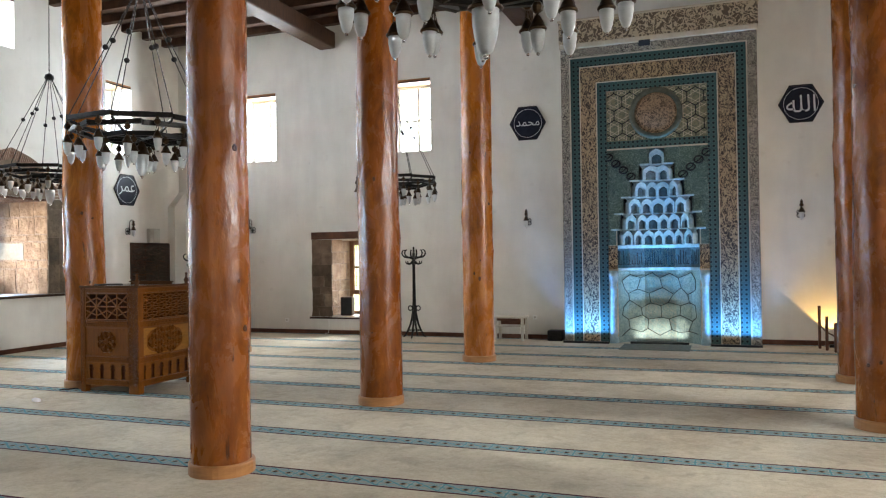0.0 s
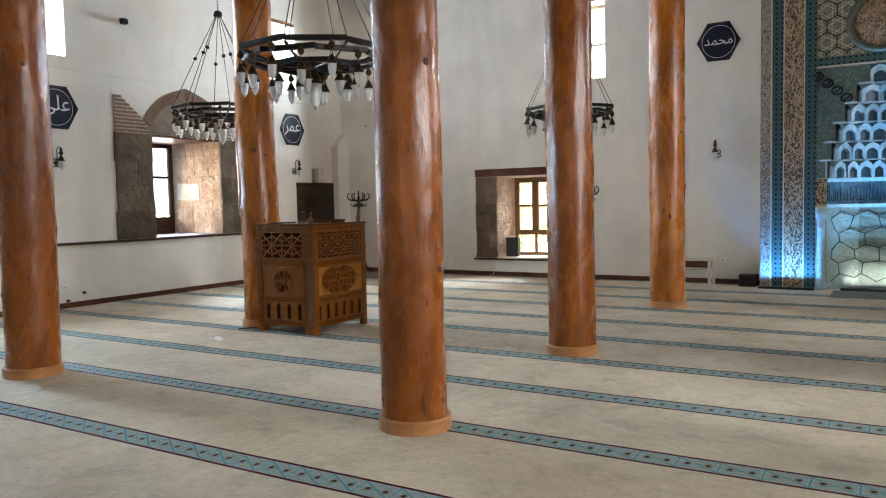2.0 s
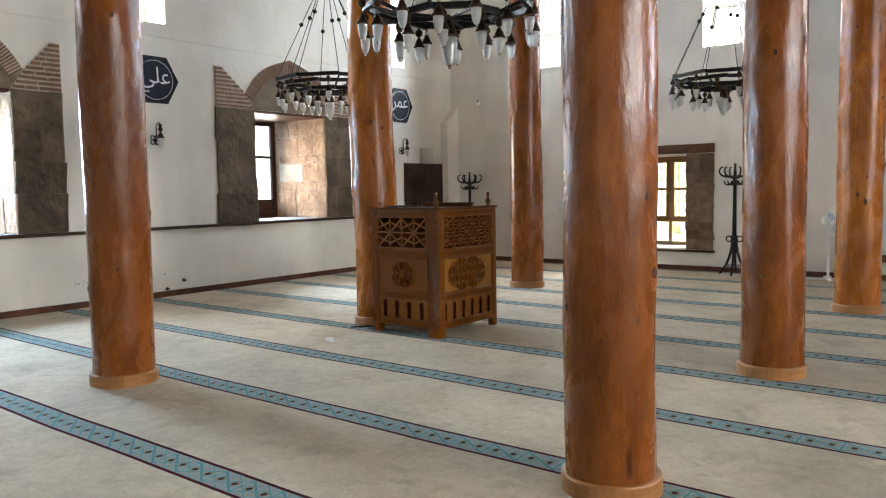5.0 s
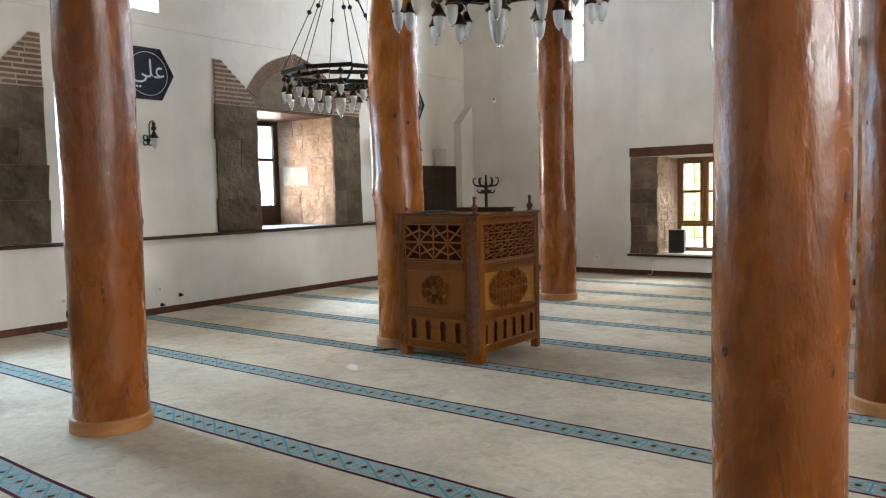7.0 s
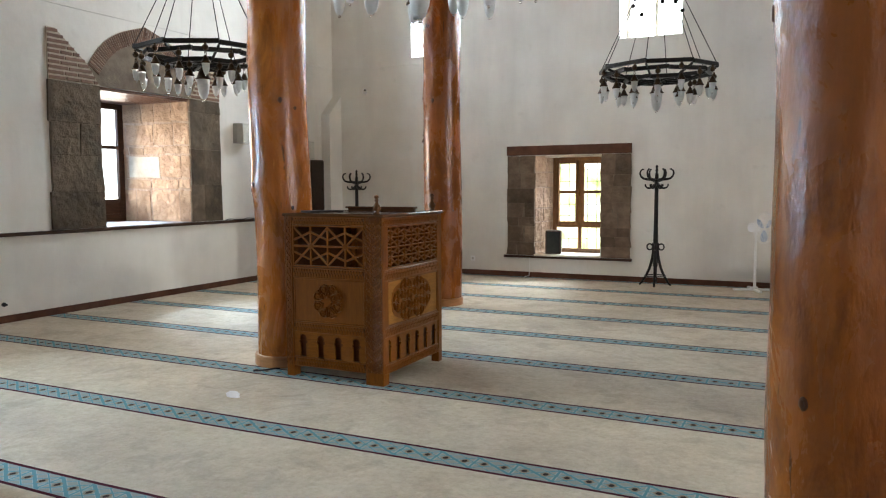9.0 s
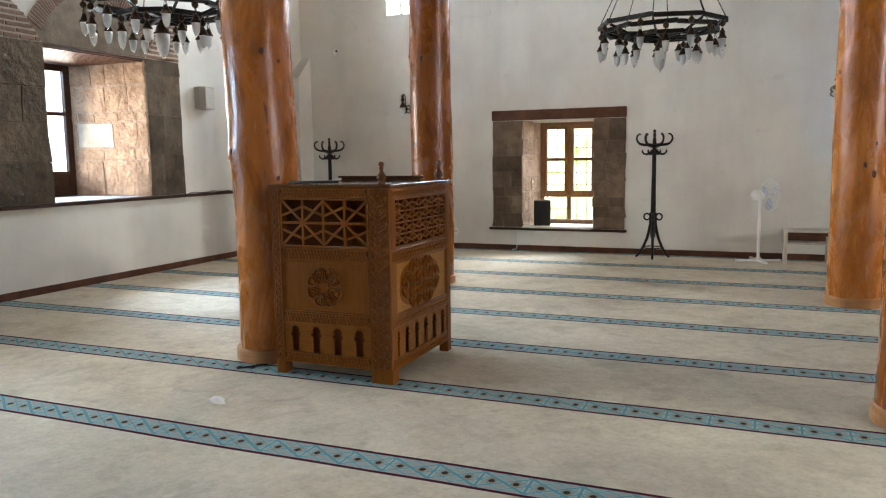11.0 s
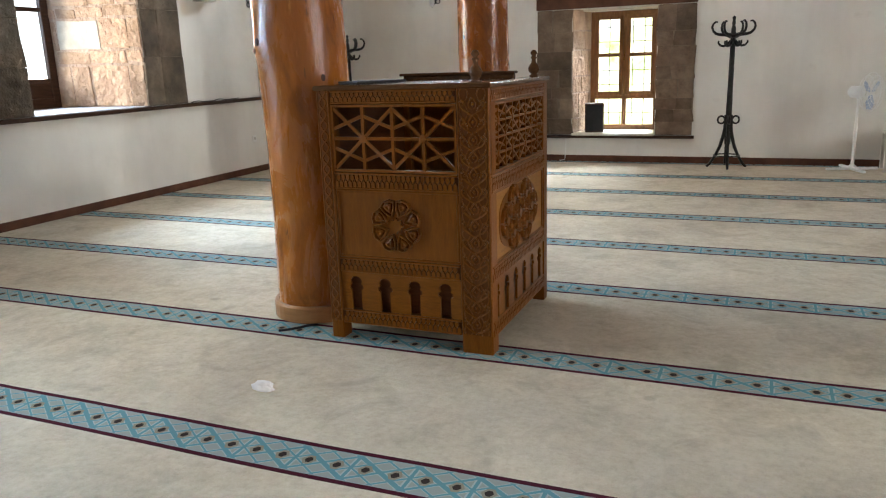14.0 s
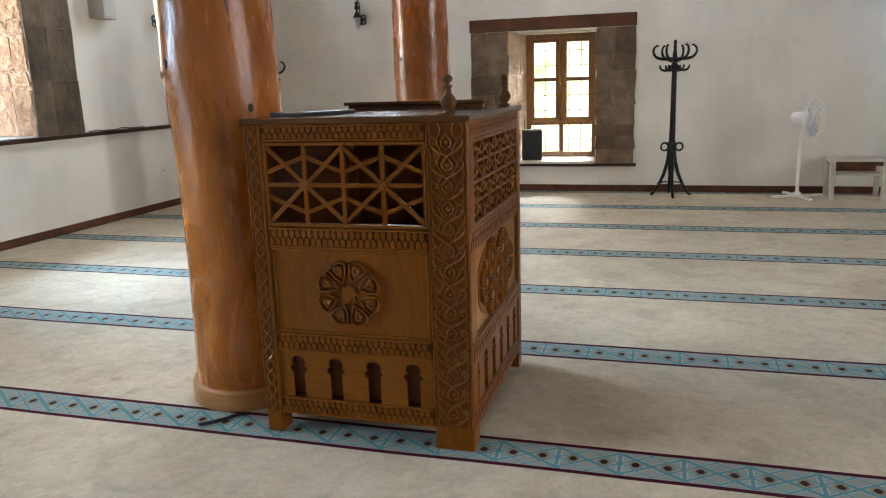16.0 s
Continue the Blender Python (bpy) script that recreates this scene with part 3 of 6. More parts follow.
def side_window(n, y0, y1, face, inward, seed, stones=True):
    """A deep side window: splayed stone jambs, piers, brick haunches and a pointed brick arch."""
    rng = random.Random(seed)
    w = hub("window_%d" % n, "deep arched window with dark stone piers and brickwork", "window", pose(0, 0, 0), kind="structure")
    f = face
    s = inward
    z0, z1 = 1.03, 2.84
    ym = (y0 + y1) / 2
    # piers beside the opening
    for a, b in ((y0 - 0.75, y0), (y1, y1 + 0.63)):
        bm = bmesh.new()
        box(bm, *sorted((f - s * 0.002, f + s * 0.012)), a + 0.012, b - 0.004, z0 + 0.01, z1 - 0.01)
        part("mortar", bm, M_mortar_dark, w)
        stone_blocks(w, a, b, z0, z1, f - s * 0.01, f + s * 0.022, "x", M_stone_dark, rng)
    # splayed jambs, stones on a mortar bed
    for side, ya, yb in ((-1, y0, y0 + 0.10), (1, y1, y1 - 0.10)):
        bm = bmesh.new()
        prism(bm, [(f + s * 0.004, ya), (f - s * 1.25, yb), (f - s * 1.25, ya)], z0 - 0.01, z1 + 0.02, "z")
        part("jamb", bm, M_mortar, w)
        ln = math.hypot(1.25, 0.10)
        ang = math.atan2(yb - ya, -s * 1.25)
        base = Matrix.Translation((f, ya, 0)) @ Matrix.Rotation(ang, 4, "Z")
        z = z0
        row = 0
        while z < z1 - 0.03:
            h = min((0.46, 0.15, 0.38, 0.13, 0.34, 0.34)[row % 6] * rng.uniform(0.92, 1.08), z1 - z)
            u = 0.0
            while u < ln - 0.02:
                if row == 2 and 0.25 < u < 0.62:
                    wd_ = 0.6
                    mt = M_marble_old
                else:
                    wd_ = rng.uniform(0.14, 0.55)
                    mt = M_stone_pink
                wd_ = min(wd_, ln - u)
                if wd_ > 0.05:
                    bm = bmesh.new()
                    d = 0.004 + rng.uniform(0, 0.007)
                    sg = 1 if (base.to_3x3() @ Vector((0, 1, 0))).y * side < 0 else -1
                    jj = lambda: rng.uniform(-0.05, 0.05)
                    pts = [(u + 0.006, z + 0.006), (u + wd_ - 0.006 + jj() * 0.5, z + 0.012 + abs(jj()) * 0.5), (u + wd_ - 0.006, z + h - 0.006), (u + wd_ * rng.uniform(0.3, 0.7), z + h - 0.006 - abs(jj()) * 0.5), (u + 0.006 + abs(jj()) * 0.6, z + h - 0.01 - abs(jj()) * 0.5)]
                    prism(bm, pts, -sg * 0.01, sg * d, "y", base)
                    bmesh.ops.bevel(bm, geom=bm.edges[:], offset=0.003, segments=1, affect="EDGES")
                    part("stone", bm, mt, w, "pale reused marble block" if mt is M_marble_old else "")
                u += wd_
            z += h
            row += 1
    # slatted soffit and sill
    bm = bmesh.new()
    box(bm, *sorted((f - s * 1.25, f - s * 0.01)), y0 + 0.004, y1 - 0.004, z1 - 0.03, z1 - 0.004)
    for i in range(14):
        xx = f - s * (0.06 + i * 0.085)
        box(bm, xx - 0.03, xx + 0.03, y0 + 0.01, y1 - 0.01, z1 - 0.045, z1 - 0.028)
    part("soffit", bm, M_skirt, w, "slatted brown wooden soffit")
    bm = bmesh.new()
    box(bm, *sorted((f - s * 1.27, f + s * 0.03)), y0 - 0.01, y1 + 0.01, z0 - 0.03, z0 + 0.006, 0.006)
    part("sill", bm, M_sill, w, "grey stone sill")
    # wooden frame with glazing
    xa = f - s * 1.25
    a, b = y0 + 0.08, y1 - 0.08
    fr = part("window_frame", frame_mesh(a, b, z0, z1, xa, s, "x", 0.12), M_darkwood, w, "dark brown wooden frame")
    part("panel", bbox(*sorted((xa - s * 0.04, xa - s * 0.02)), a + 0.05, b - 0.05, z0, z0 + 0.3), M_darkwood, w, "dark lower panel")
    part("pane", bbox(*sorted((xa - s * 0.035, xa - s * 0.030)), a + 0.05, b - 0.05, z0 + 0.32, z1 - 0.05), M_pane, w).visible_shadow = False
    # pointed brick arch, tympanum and stepped haunches
    apex = (ym, 3.72)
    foot_l, foot_r = (y0 - 0.17, 3.08), (y1 + 0.17, 3.08)
    bm = bmesh.new()
    pts = [(y0 - 0.10, z1), (y1 + 0.10, z1)]
    curve_r = arch_curve(foot_r, apex, 12, 0.16)
    curve_l = arch_curve(foot_l, apex, 12, 0.16)
    prism(bm, pts + curve_r[:-1] + [apex] + curve_l[:-1][::-1], f - s * 0.01, f + s * 0.006, "x")
    part("tympanum", bm, M_mortar_dark, w, "dark weathered infill below the arch")
    for cv in (curve_l, curve_r):
        tot = 30
        full = arch_curve(cv[0], apex, tot, 0.16)
        for i in range(tot):
            p0, p1 = Vector(full[i]), Vector(full[i + 1])
            d = (p1 - p0).normalized()
            nrm = Vector((-d.y, d.x))
            if nrm.dot(Vector((ym, 2.9)) - p0) < 0:
                nrm = -nrm
            cc = (p0 + p1) / 2 + nrm * 0.10
            brick(w, cc.x, cc.y, 0.185, (p1 - p0).length * 0.58, math.atan2(nrm.y, nrm.x), *sorted((f - s * 0.01, f + s * 0.020)))
        bm = bmesh.new()
        ins = [tuple(Vector(p) + (Vector((ym, 2.6)) - Vector(p)).normalized() * 0.195) for p in cv]
        prism(bm, list(cv) + ins[::-1], f - s * 0.005, f + s * 0.011, "x")
        part("joint_bed", bm, M_joint, w)
    for near, far, foot in ((y0 - 0.73, y0 - 0.0, y0 - 0.17), (y1 + 0.63, y1, y1 + 0.17)):
        top = 3.46
        bm = bmesh.new()
        sg = 1 if far > near else -1
        prism(bm, [(near, z1), (far, z1), (foot, 3.09), (near + sg * 0.12, top), (near, top)], f - s * 0.005, f + s * 0.012, "x")
        part("joint_bed", bm, M_joint, w)
        z = z1 + 0.03
        while z < top - 0.02:
            lim = foot + (near + sg * 0.12 - foot) * max(0.0, (z - 3.09) / (top - 3.09)) if z > 3.09 else far + (foot - far) * (z - z1) / (3.09 - z1)
            u = near
            while (lim - u) * sg > 0.05:
                ln = min(rng.uniform(0.16, 0.34), abs(lim - u))
                if abs(lim - u) - ln < 0.06:
                    ln = abs(lim - u)
                brick(w, u + sg * ln / 2, z, ln - 0.022, 0.036, rng.uniform(-0.02, 0.02), *sorted((f - s * 0.01, f + s * 0.024)))
                u += sg * ln
            z += 0.062
    return w


def arch_curve(foot, apex, n, bulge):
    """From the springing up to the point, slightly bowed outwards."""
    f0, a0 = Vector(foot), Vector(apex)
    d = a0 - f0
    out = Vector((-d.y, d.x)).normalized()
    if out.y < 0:
        out = -out
    return [tuple(f0 + d * (i / n) + out * bulge * math.sin(math.pi * i / n) * (1 - 0.35 * i / n)) for i in range(n + 1)]


def frame_mesh(a, b, z0, z1, d, s, axis, t, mullions=(), transoms=(0.32, 1.12)):
    bm = bmesh.new()
    d0, d1 = sorted((d, d - s * 0.06))

    def bar(u0, u1, lo, hi, e=0.0):
        if axis == "x":
            box(bm, d0 - e, d1 + e, u0, u1, lo, hi, 0.006)
        else:
            box(bm, u0, u1, d0 - e, d1 + e, lo, hi, 0.006)
    bar(a, a + t, z0, z1)
    bar(b - t, b, z0, z1)
    bar(a + t - 0.005, b - t + 0.005, z1 - t, z1, -0.003)
    bar(a + t - 0.005, b - t + 0.005, z0, z0 + t, -0.003)
    for q in transoms:
        bar(a + t - 0.005, b - t + 0.005, z0 + q - 0.025, z0 + q + 0.025, -0.005)
    for q in mullions:
        bar(q - 0.03, q + 0.03, z0 + 0.02, z1 - 0.02, -0.008)
    return bm


M_mortar_dark = noisy("dark_mortar", [(0.3, (0.12, 0.092, 0.066)), (0.7, (0.22, 0.17, 0.122))], 9, 0.95, bstr=0.5, bscale=30)
for n, (a, b, lo, hi) in enumerate(LEFT_LOW):
    side_window(n + 1, a, b, LX, 1, 10 + n)


def qibla_window(n, x0, x1, seed):
    rng = random.Random(seed)
    w = hub("window_%d" % n, "square window in a dark stone surround under a timber lintel", "window", pose(0, 0, 0), kind="structure")
    f = QY
    a0, b0 = x0 - 0.495, x1 + 0.485
    for a, b in ((a0, x0), (x1, b0)):
        part("mortar", bbox(a + 0.01, b - 0.004, f - 0.012, f + 0.002, 0.37, 2.04), M_mortar_dark, w)
        stone_blocks(w, a, b, 0.37, 2.05, f + 0.01, f - 0.018, "y", M_stone_brown, rng, rows=(0.13, 0.30), split=0.7)
    part("lintel", bbox(a0 - 0.005, b0 + 0.005, f - 0.03, f + 0.3, 2.055, 2.212, 0.006), M_skirt, w, "dark red-brown timber lintel")
    part("ledge", bbox(a0 - 0.05, b0 + 0.03, f - 0.05, f + 0.005, 0.325, 0.365, 0.006), M_darkwood, w, "dark narrow wooden ledge")
    part("sill", bbox(x0 + 0.003, x1 - 0.003, f - 0.055, f + 0.66, 0.36, 0.392, 0.006), M_marble, w, "pale marble sill")
    # splayed jambs
    for side, xa, xb in ((1, x0, x0 + 0.14), (-1, x1, x1 - 0.05)):
        bm = bmesh.new()
        prism(bm, [(xa, f - 0.004), (xb, f + 0.56), (xa, f + 0.56)], 0.385, 2.05, "z")
        part("jamb", bm, M_mortar, w)
        ln = math.hypot(0.56, xb - xa)
        base = Matrix.Translation((xa, f, 0)) @ Matrix.Rotation(math.atan2(0.56, xb - xa), 4, "Z")
        z = 0.392
        while z < 2.0:
            h = min(rng.uniform(0.16, 0.36), 2.05 - z)
            u = 0.0
            while u < ln - 0.03:
                q = min(rng.uniform(0.16, 0.4), ln - u)
                if q > 0.05:
                    bm = bmesh.new()
                    prism(bm, [(u + 0.01, z + 0.01), (u + q - 0.01, z + 0.014), (u + q - 0.012, z + h - 0.012), (u + 0.012, z + h - 0.008)], side * 0.01, -side * rng.uniform(0.004, 0.010), "y", base)
                    bmesh.ops.bevel(bm, geom=bm.edges[:], offset=0.003, segments=1, affect="EDGES")
                    part("stone", bm, M_stone_pink, w)
                u += q
            z += h
    part("soffit", bbox(x0 + 0.002, x1 - 0.002, f + 0.31, f + 0.64, 2.03, 2.049), M_marble, w, "pale plastered soffit")
    xa, xb = x0 + 0.135, x1 - 0.03
    d = f + 0.56
    mid = xa + 0.5 * (xb - xa)
    part("window_frame", frame_mesh(xa, xb, 0.392, 2.03, d, -1, "y", 0.07, (mid,), (0.46,)), M_frame, w, "brown varnished wooden frame")
    for u0, u1 in ((xa + 0.06, mid - 0.02), (mid + 0.02, xb - 0.06)):
        sash = part("sash", frame_mesh(u0, u1, 0.875, 1.975, d - 0.012, -1, "y", 0.055, (), (0.56,)), M_frame, w)
        part("pane", bbox(u0 + 0.04, u1 - 0.04, d + 0.018, d + 0.023, 0.91, 1.94), M_pane, w).visible_shadow = False
        part("lower_pane", bbox(u0, u1, d + 0.028, d + 0.033, 0.46, 0.83), M_pane, w).visible_shadow = False
    bm = bmesh.new()
    lathe(bm, [(0.012, 0), (0.016, 0.02), (0.008, 0.05), (0.008, 0.1)], 8, pose(mid, d - 0.03, 1.36))
    part("handle", bm, M_brass, w, "brass window handle", smooth=True)
    bm = bmesh.new()
    for i in range(6):
        gx = xa + 0.07 + i * (xb - xa - 0.14) / 5
        tube(bm, [(gx, d + 0.2, 0.3), (gx, d + 0.2, 2.1)], 0.006, 5)
    for i in range(9):
        gz = 0.42 + i * 0.2
        tube(bm, [(xa - 0.1, d + 0.2, gz), (xb + 0.1, d + 0.2, gz)], 0.005, 5)
    part("grille", bm, M_iron, w, "thin iron grille outside the panes")
    return w


M_frame = noisy("varnished_frame_wood", [(0.3, (0.16, 0.07, 0.025)), (0.7, (0.30, 0.14, 0.05))], 6, 0.35, stretch=(6, 6, 1), bstr=0.1)
M_brass = noisy("brass", [(0.3, (0.55, 0.36, 0.12)), (0.7, (0.72, 0.5, 0.2))], 12, 0.25, bstr=0, metal=1.0)
for n, (a, b, lo, hi) in enumerate(Q_LOW):
    qibla_window(n + 4, a, b, 30 + n)
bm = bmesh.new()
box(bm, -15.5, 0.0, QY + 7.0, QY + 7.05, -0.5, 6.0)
thing("backdrop", bm, M_glow, "blurred garden greenery outside the window, glowing in place of sunlight", "backdrop", kind="structure")
bm = bmesh.new()
box(bm, LX - 8.05, LX - 8.0, -8.0, 30.0, -0.5, 9.0)
thing("backdrop", bm, M_haze, "bright hazy sky outside the side windows", "backdrop", kind="structure")
bm = bmesh.new()
box(bm, -40, 40, -30, 50, -0.6, -0.5)
thing("ground", bm, noisy("dry_ground", [(0.3, (0.16, 0.13, 0.09)), (0.7, (0.28, 0.24, 0.17))], 2, 0.95), "dry ground outside the building", "ground", kind="structure")


def upper_window(n, a, b, lo, hi, axis, face, s):
    """High window: pale plastered reveal, timber soffit, white glazing bars."""
    w = hub("window_%d" % n, "high bright window with a pale timber soffit", "window", pose(0, 0, 0), kind="structure")
    d = face - s * 0.52

    def bb(u0, u1, e0, e1, z0, z1, bev=0.0):
        e0, e1 = sorted((e0, e1))
        return bbox(e0, e1, u0, u1, z0, z1, bev) if axis == "x" else bbox(u0, u1, e0, e1, z0, z1, bev)
    part("soffit", bb(a + 0.002, b - 0.002, face - s * 0.01, face - s * 0.6, hi - 0.04, hi - 0.003), M_ring, w, "honey-coloured wooden soffit")
    part("window_frame", frame_mesh(a, b, lo, hi - 0.04, d, s, axis, 0.06, ((a + b) / 2,), (0.75,)), M_winpaint, w, "pale painted window frame")
    part("lintel_edge", bb(a + 0.003, b - 0.003, face + s * 0.004, face - s * 0.012, hi - 0.072, hi - 0.042), M_darkwood, w, "dark timber edge")
    part("window_sill", bb(a + 0.002, b - 0.002, face + s * 0.006, face - s * 0.5, lo + 0.001, lo + 0.02), M_plaster, w)
    part("pane", bb(a + 0.04, b - 0.04, d - s * 0.03, d - s * 0.034, lo + 0.04, hi - 0.08), M_pane, w).visible_shadow = False


M_winpaint = noisy("pale_painted_wood", [(0.3, (0.58, 0.54, 0.45)), (0.7, (0.70, 0.67, 0.59))], 6, 0.5, bstr=0.1)
k = 6
for a, b, lo, hi in LEFT_UP:
    upper_window(k, a, b, lo, hi, "x", LX, 1)
    k += 1
for a, b, lo, hi in Q_UP:
    upper_window(k, a, b, lo, hi, "y", QY, -1)
    k += 1

# ---- trim ----
bm = bmesh.new()
for a, b in ((LX + 0.02, -2.71), (0.74, RX)):
    box(bm, a, b, QY - 0.018, QY + 0.002, 0.0, 0.085, 0.004)
thing("baseboard", bm, M_skirt, "dark red-brown wooden skirting board", "baseboard", kind="structure")
bm = bmesh.new()
box(bm, LX - 0.002, LX + 0.018, BY, QY - 0.02, 0.0, 0.085, 0.004)
thing("baseboard", bm, M_skirt, "dark red-brown wooden skirting board", "baseboard", kind="structure")
bm = bmesh.new()
box(bm, LX - 0.002, LX + 0.055, BY, 14.32, 0.985, 1.028, 0.006)
thing("trim", bm, M_darkwood, "dark wooden rail along the wall at sill height", "rail", kind="structure")
bm = bmesh.new()
for i in range(40):
    y0 = BY + i * (QY - BY) / 40
    y1 = BY + (i + 1) * (QY - BY) / 40
    z = 3.845 + 0.02 * noise.noise((y0 * 0.5, 0, 0))
    z2 = 3.845 + 0.02 * noise.noise((y1 * 0.5, 0, 0))
    prism(bm, [(y0, z - 0.09), (y1, z2 - 0.09), (y1, z2), (y0, z)], LX - 0.002, LX + 0.014, "x")
thing("trim", bm, M_plaster, "shallow plaster step running along the wall", "trim", kind="structure")
bm = bmesh.new()
prism(bm, [(LX, 3.74), (-8.38, 3.70), (-8.38, 3.79), (LX, 3.84)], QY - 0.014, QY + 0.002, "y")
thing("trim", bm, M_plaster, "shallow plaster step running along the wall", "trim", kind="structure")
bm = bmesh.new()
prism(bm, [(14.33, 0.0), (QY, 0.0), (QY, 3.25), (14.33, 2.88)], LX - 0.002, LX + 0.19, "x")
thing("wall_pier", bm, M_plaster, "white plastered corner pier with a sloping top", "pier", kind="structure")


# ---- preacher's lectern ----
def wood(name, lo, hi, rough, stretch):
    m, nt, b = mat(name, rough)
    v = coords(nt, stretch)
    f = noise_tex(nt, v, 6, 6, 0.6, 0.8)
    col = ramp(nt, f, [(0.28, lo), (0.72, hi)])
    col = mixc(nt, 0.3, col, ramp(nt, noise_tex(nt, v, 40, 4), [(0.3, tuple(c * 0.6 for c in lo)), (0.7, hi)]))
    nt.links.new(col, b.inputs["Base Color"])
    bump(nt, b, noise_tex(nt, v, 30, 4), 0.12, 0.004)
    b.inputs["Specular IOR Level"].default_value = 0.17
    return m


M_oak = wood("honey_brown_wood", (0.108, 0.032, 0.0026), (0.188, 0.060, 0.0052), 0.32, (8, 8, 1))
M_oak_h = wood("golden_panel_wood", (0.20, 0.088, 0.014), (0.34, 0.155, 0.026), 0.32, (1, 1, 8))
M_oak_m = wood("amber_arcade_wood", (0.112, 0.035, 0.003), (0.195, 0.066, 0.006), 0.34, (1, 1, 8))
# interior shade put into the wood colour
M_oak_d = wood("inner_shade_wood", (0.05, 0.014, 0.004), (0.10, 0.03, 0.008), 0.5, (1, 1, 8))
# same wood, darkened: shade of grooves and rail holes put into the colour
M_oak_g = wood("groove_shade_wood", (0.072, 0.021, 0.002), (0.125, 0.038, 0.0035), 0.4, (8, 8, 1))
M_oak_r = wood("rail_hole_shade_wood", (0.036, 0.011, 0.0015), (0.066, 0.020, 0.003), 0.5, (8, 8, 1))
M_top = wood("polished_dark_wood", (0.055, 0.024, 0.010), (0.11, 0.05, 0.02), 0.16, (1, 8, 8))

BX0, BX1, BY0, BY1, BH = -7.462, -6.55, 7.452, 8.457, 1.315
lec = hub("lectern", "carved honey-brown wooden preacher's lectern with pierced panels", "lectern", pose(0, 0, 0))


# faces of the lectern: u along the panel, v outwards, z up
FRONT = Matrix.Translation((BX0, BY0, 0)) @ Matrix(((1, 0, 0, 0), (0, -1, 0, 0), (0, 0, 1, 0), (0, 0, 0, 1)))
SIDE = Matrix.Translation((BX1, BY0, 0)) @ Matrix(((0, 1, 0, 0), (1, 0, 0, 0), (0, 0, 1, 0), (0, 0, 0, 1)))
BACK = Matrix.Translation((BX0, BY1, 0)) @ Matrix(((1, 0, 0, 0), (0, 1, 0, 0), (0, 0, 1, 0), (0, 0, 0, 1)))
LEFTF = Matrix.Translation((BX0, BY0, 0)) @ Matrix(((0, -1, 0, 0), (1, 0, 0, 0), (0, 0, 1, 0), (0, 0, 0, 1)))


def fbox(bm, m, u0, u1, v0, v1, z0, z1, bev=0.0):
    box(bm, u0, u1, v0, v1, z0, z1, bev, m)


def carved_rail(parent, m, u0, u1, z0, z1):
    """A rail with a raised border and two rows of little carved arches."""
    # dark ground paints the shade in the rail's small holes
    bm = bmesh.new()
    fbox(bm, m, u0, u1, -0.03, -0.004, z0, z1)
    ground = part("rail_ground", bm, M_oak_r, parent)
    bm = bmesh.new()
    e = 0.011
    fbox(bm, m, u0, u1, -0.006, 0.004, z1 - e, z1, 0.003)
    fbox(bm, m, u0, u1, -0.006, 0.004, z0, z0 + e, 0.003)
    h = z1 - z0 - 2 * e
    n = max(6, round((u1 - u0) / 0.026))
    st = (u1 - u0) / n
    for i in range(n):
        c = u0 + (i + 0.5) * st
        prism(bm, [(c - st * 0.36, z0 + e), (c + st * 0.36, z0 + e), (c + st * 0.36, z0 + e + h * 0.36), (c, z0 + e + h * 0.56), (c - st * 0.36, z0 + e + h * 0.36)], -0.005, 0.0035, "y", m)
        c2 = c + st / 2
        if c2 < u1 - st * 0.3:
            zc = z0 + e + h * 0.72
            prism(bm, [(c2 - st * 0.42, zc), (c2, zc - h * 0.30), (c2 + st * 0.42, zc), (c2 + st * 0.28, zc + h * 0.27), (c2 - st * 0.28, zc + h * 0.27)], -0.005, 0.0035, "y", m)
    return part("carved_rail", bm, M_oak, parent)


def strip(bm, m, p, q, w, v0, v1):
    """A straight lattice bar between two points of a panel."""
    p, q = Vector(p), Vector(q)
    d = (q - p).normalized()
    n = Vector((-d.y, d.x)) * w / 2
    prism(bm, [tuple(p + n), tuple(q + n), tuple(q - n), tuple(p - n)], v0, v1, "y", m)


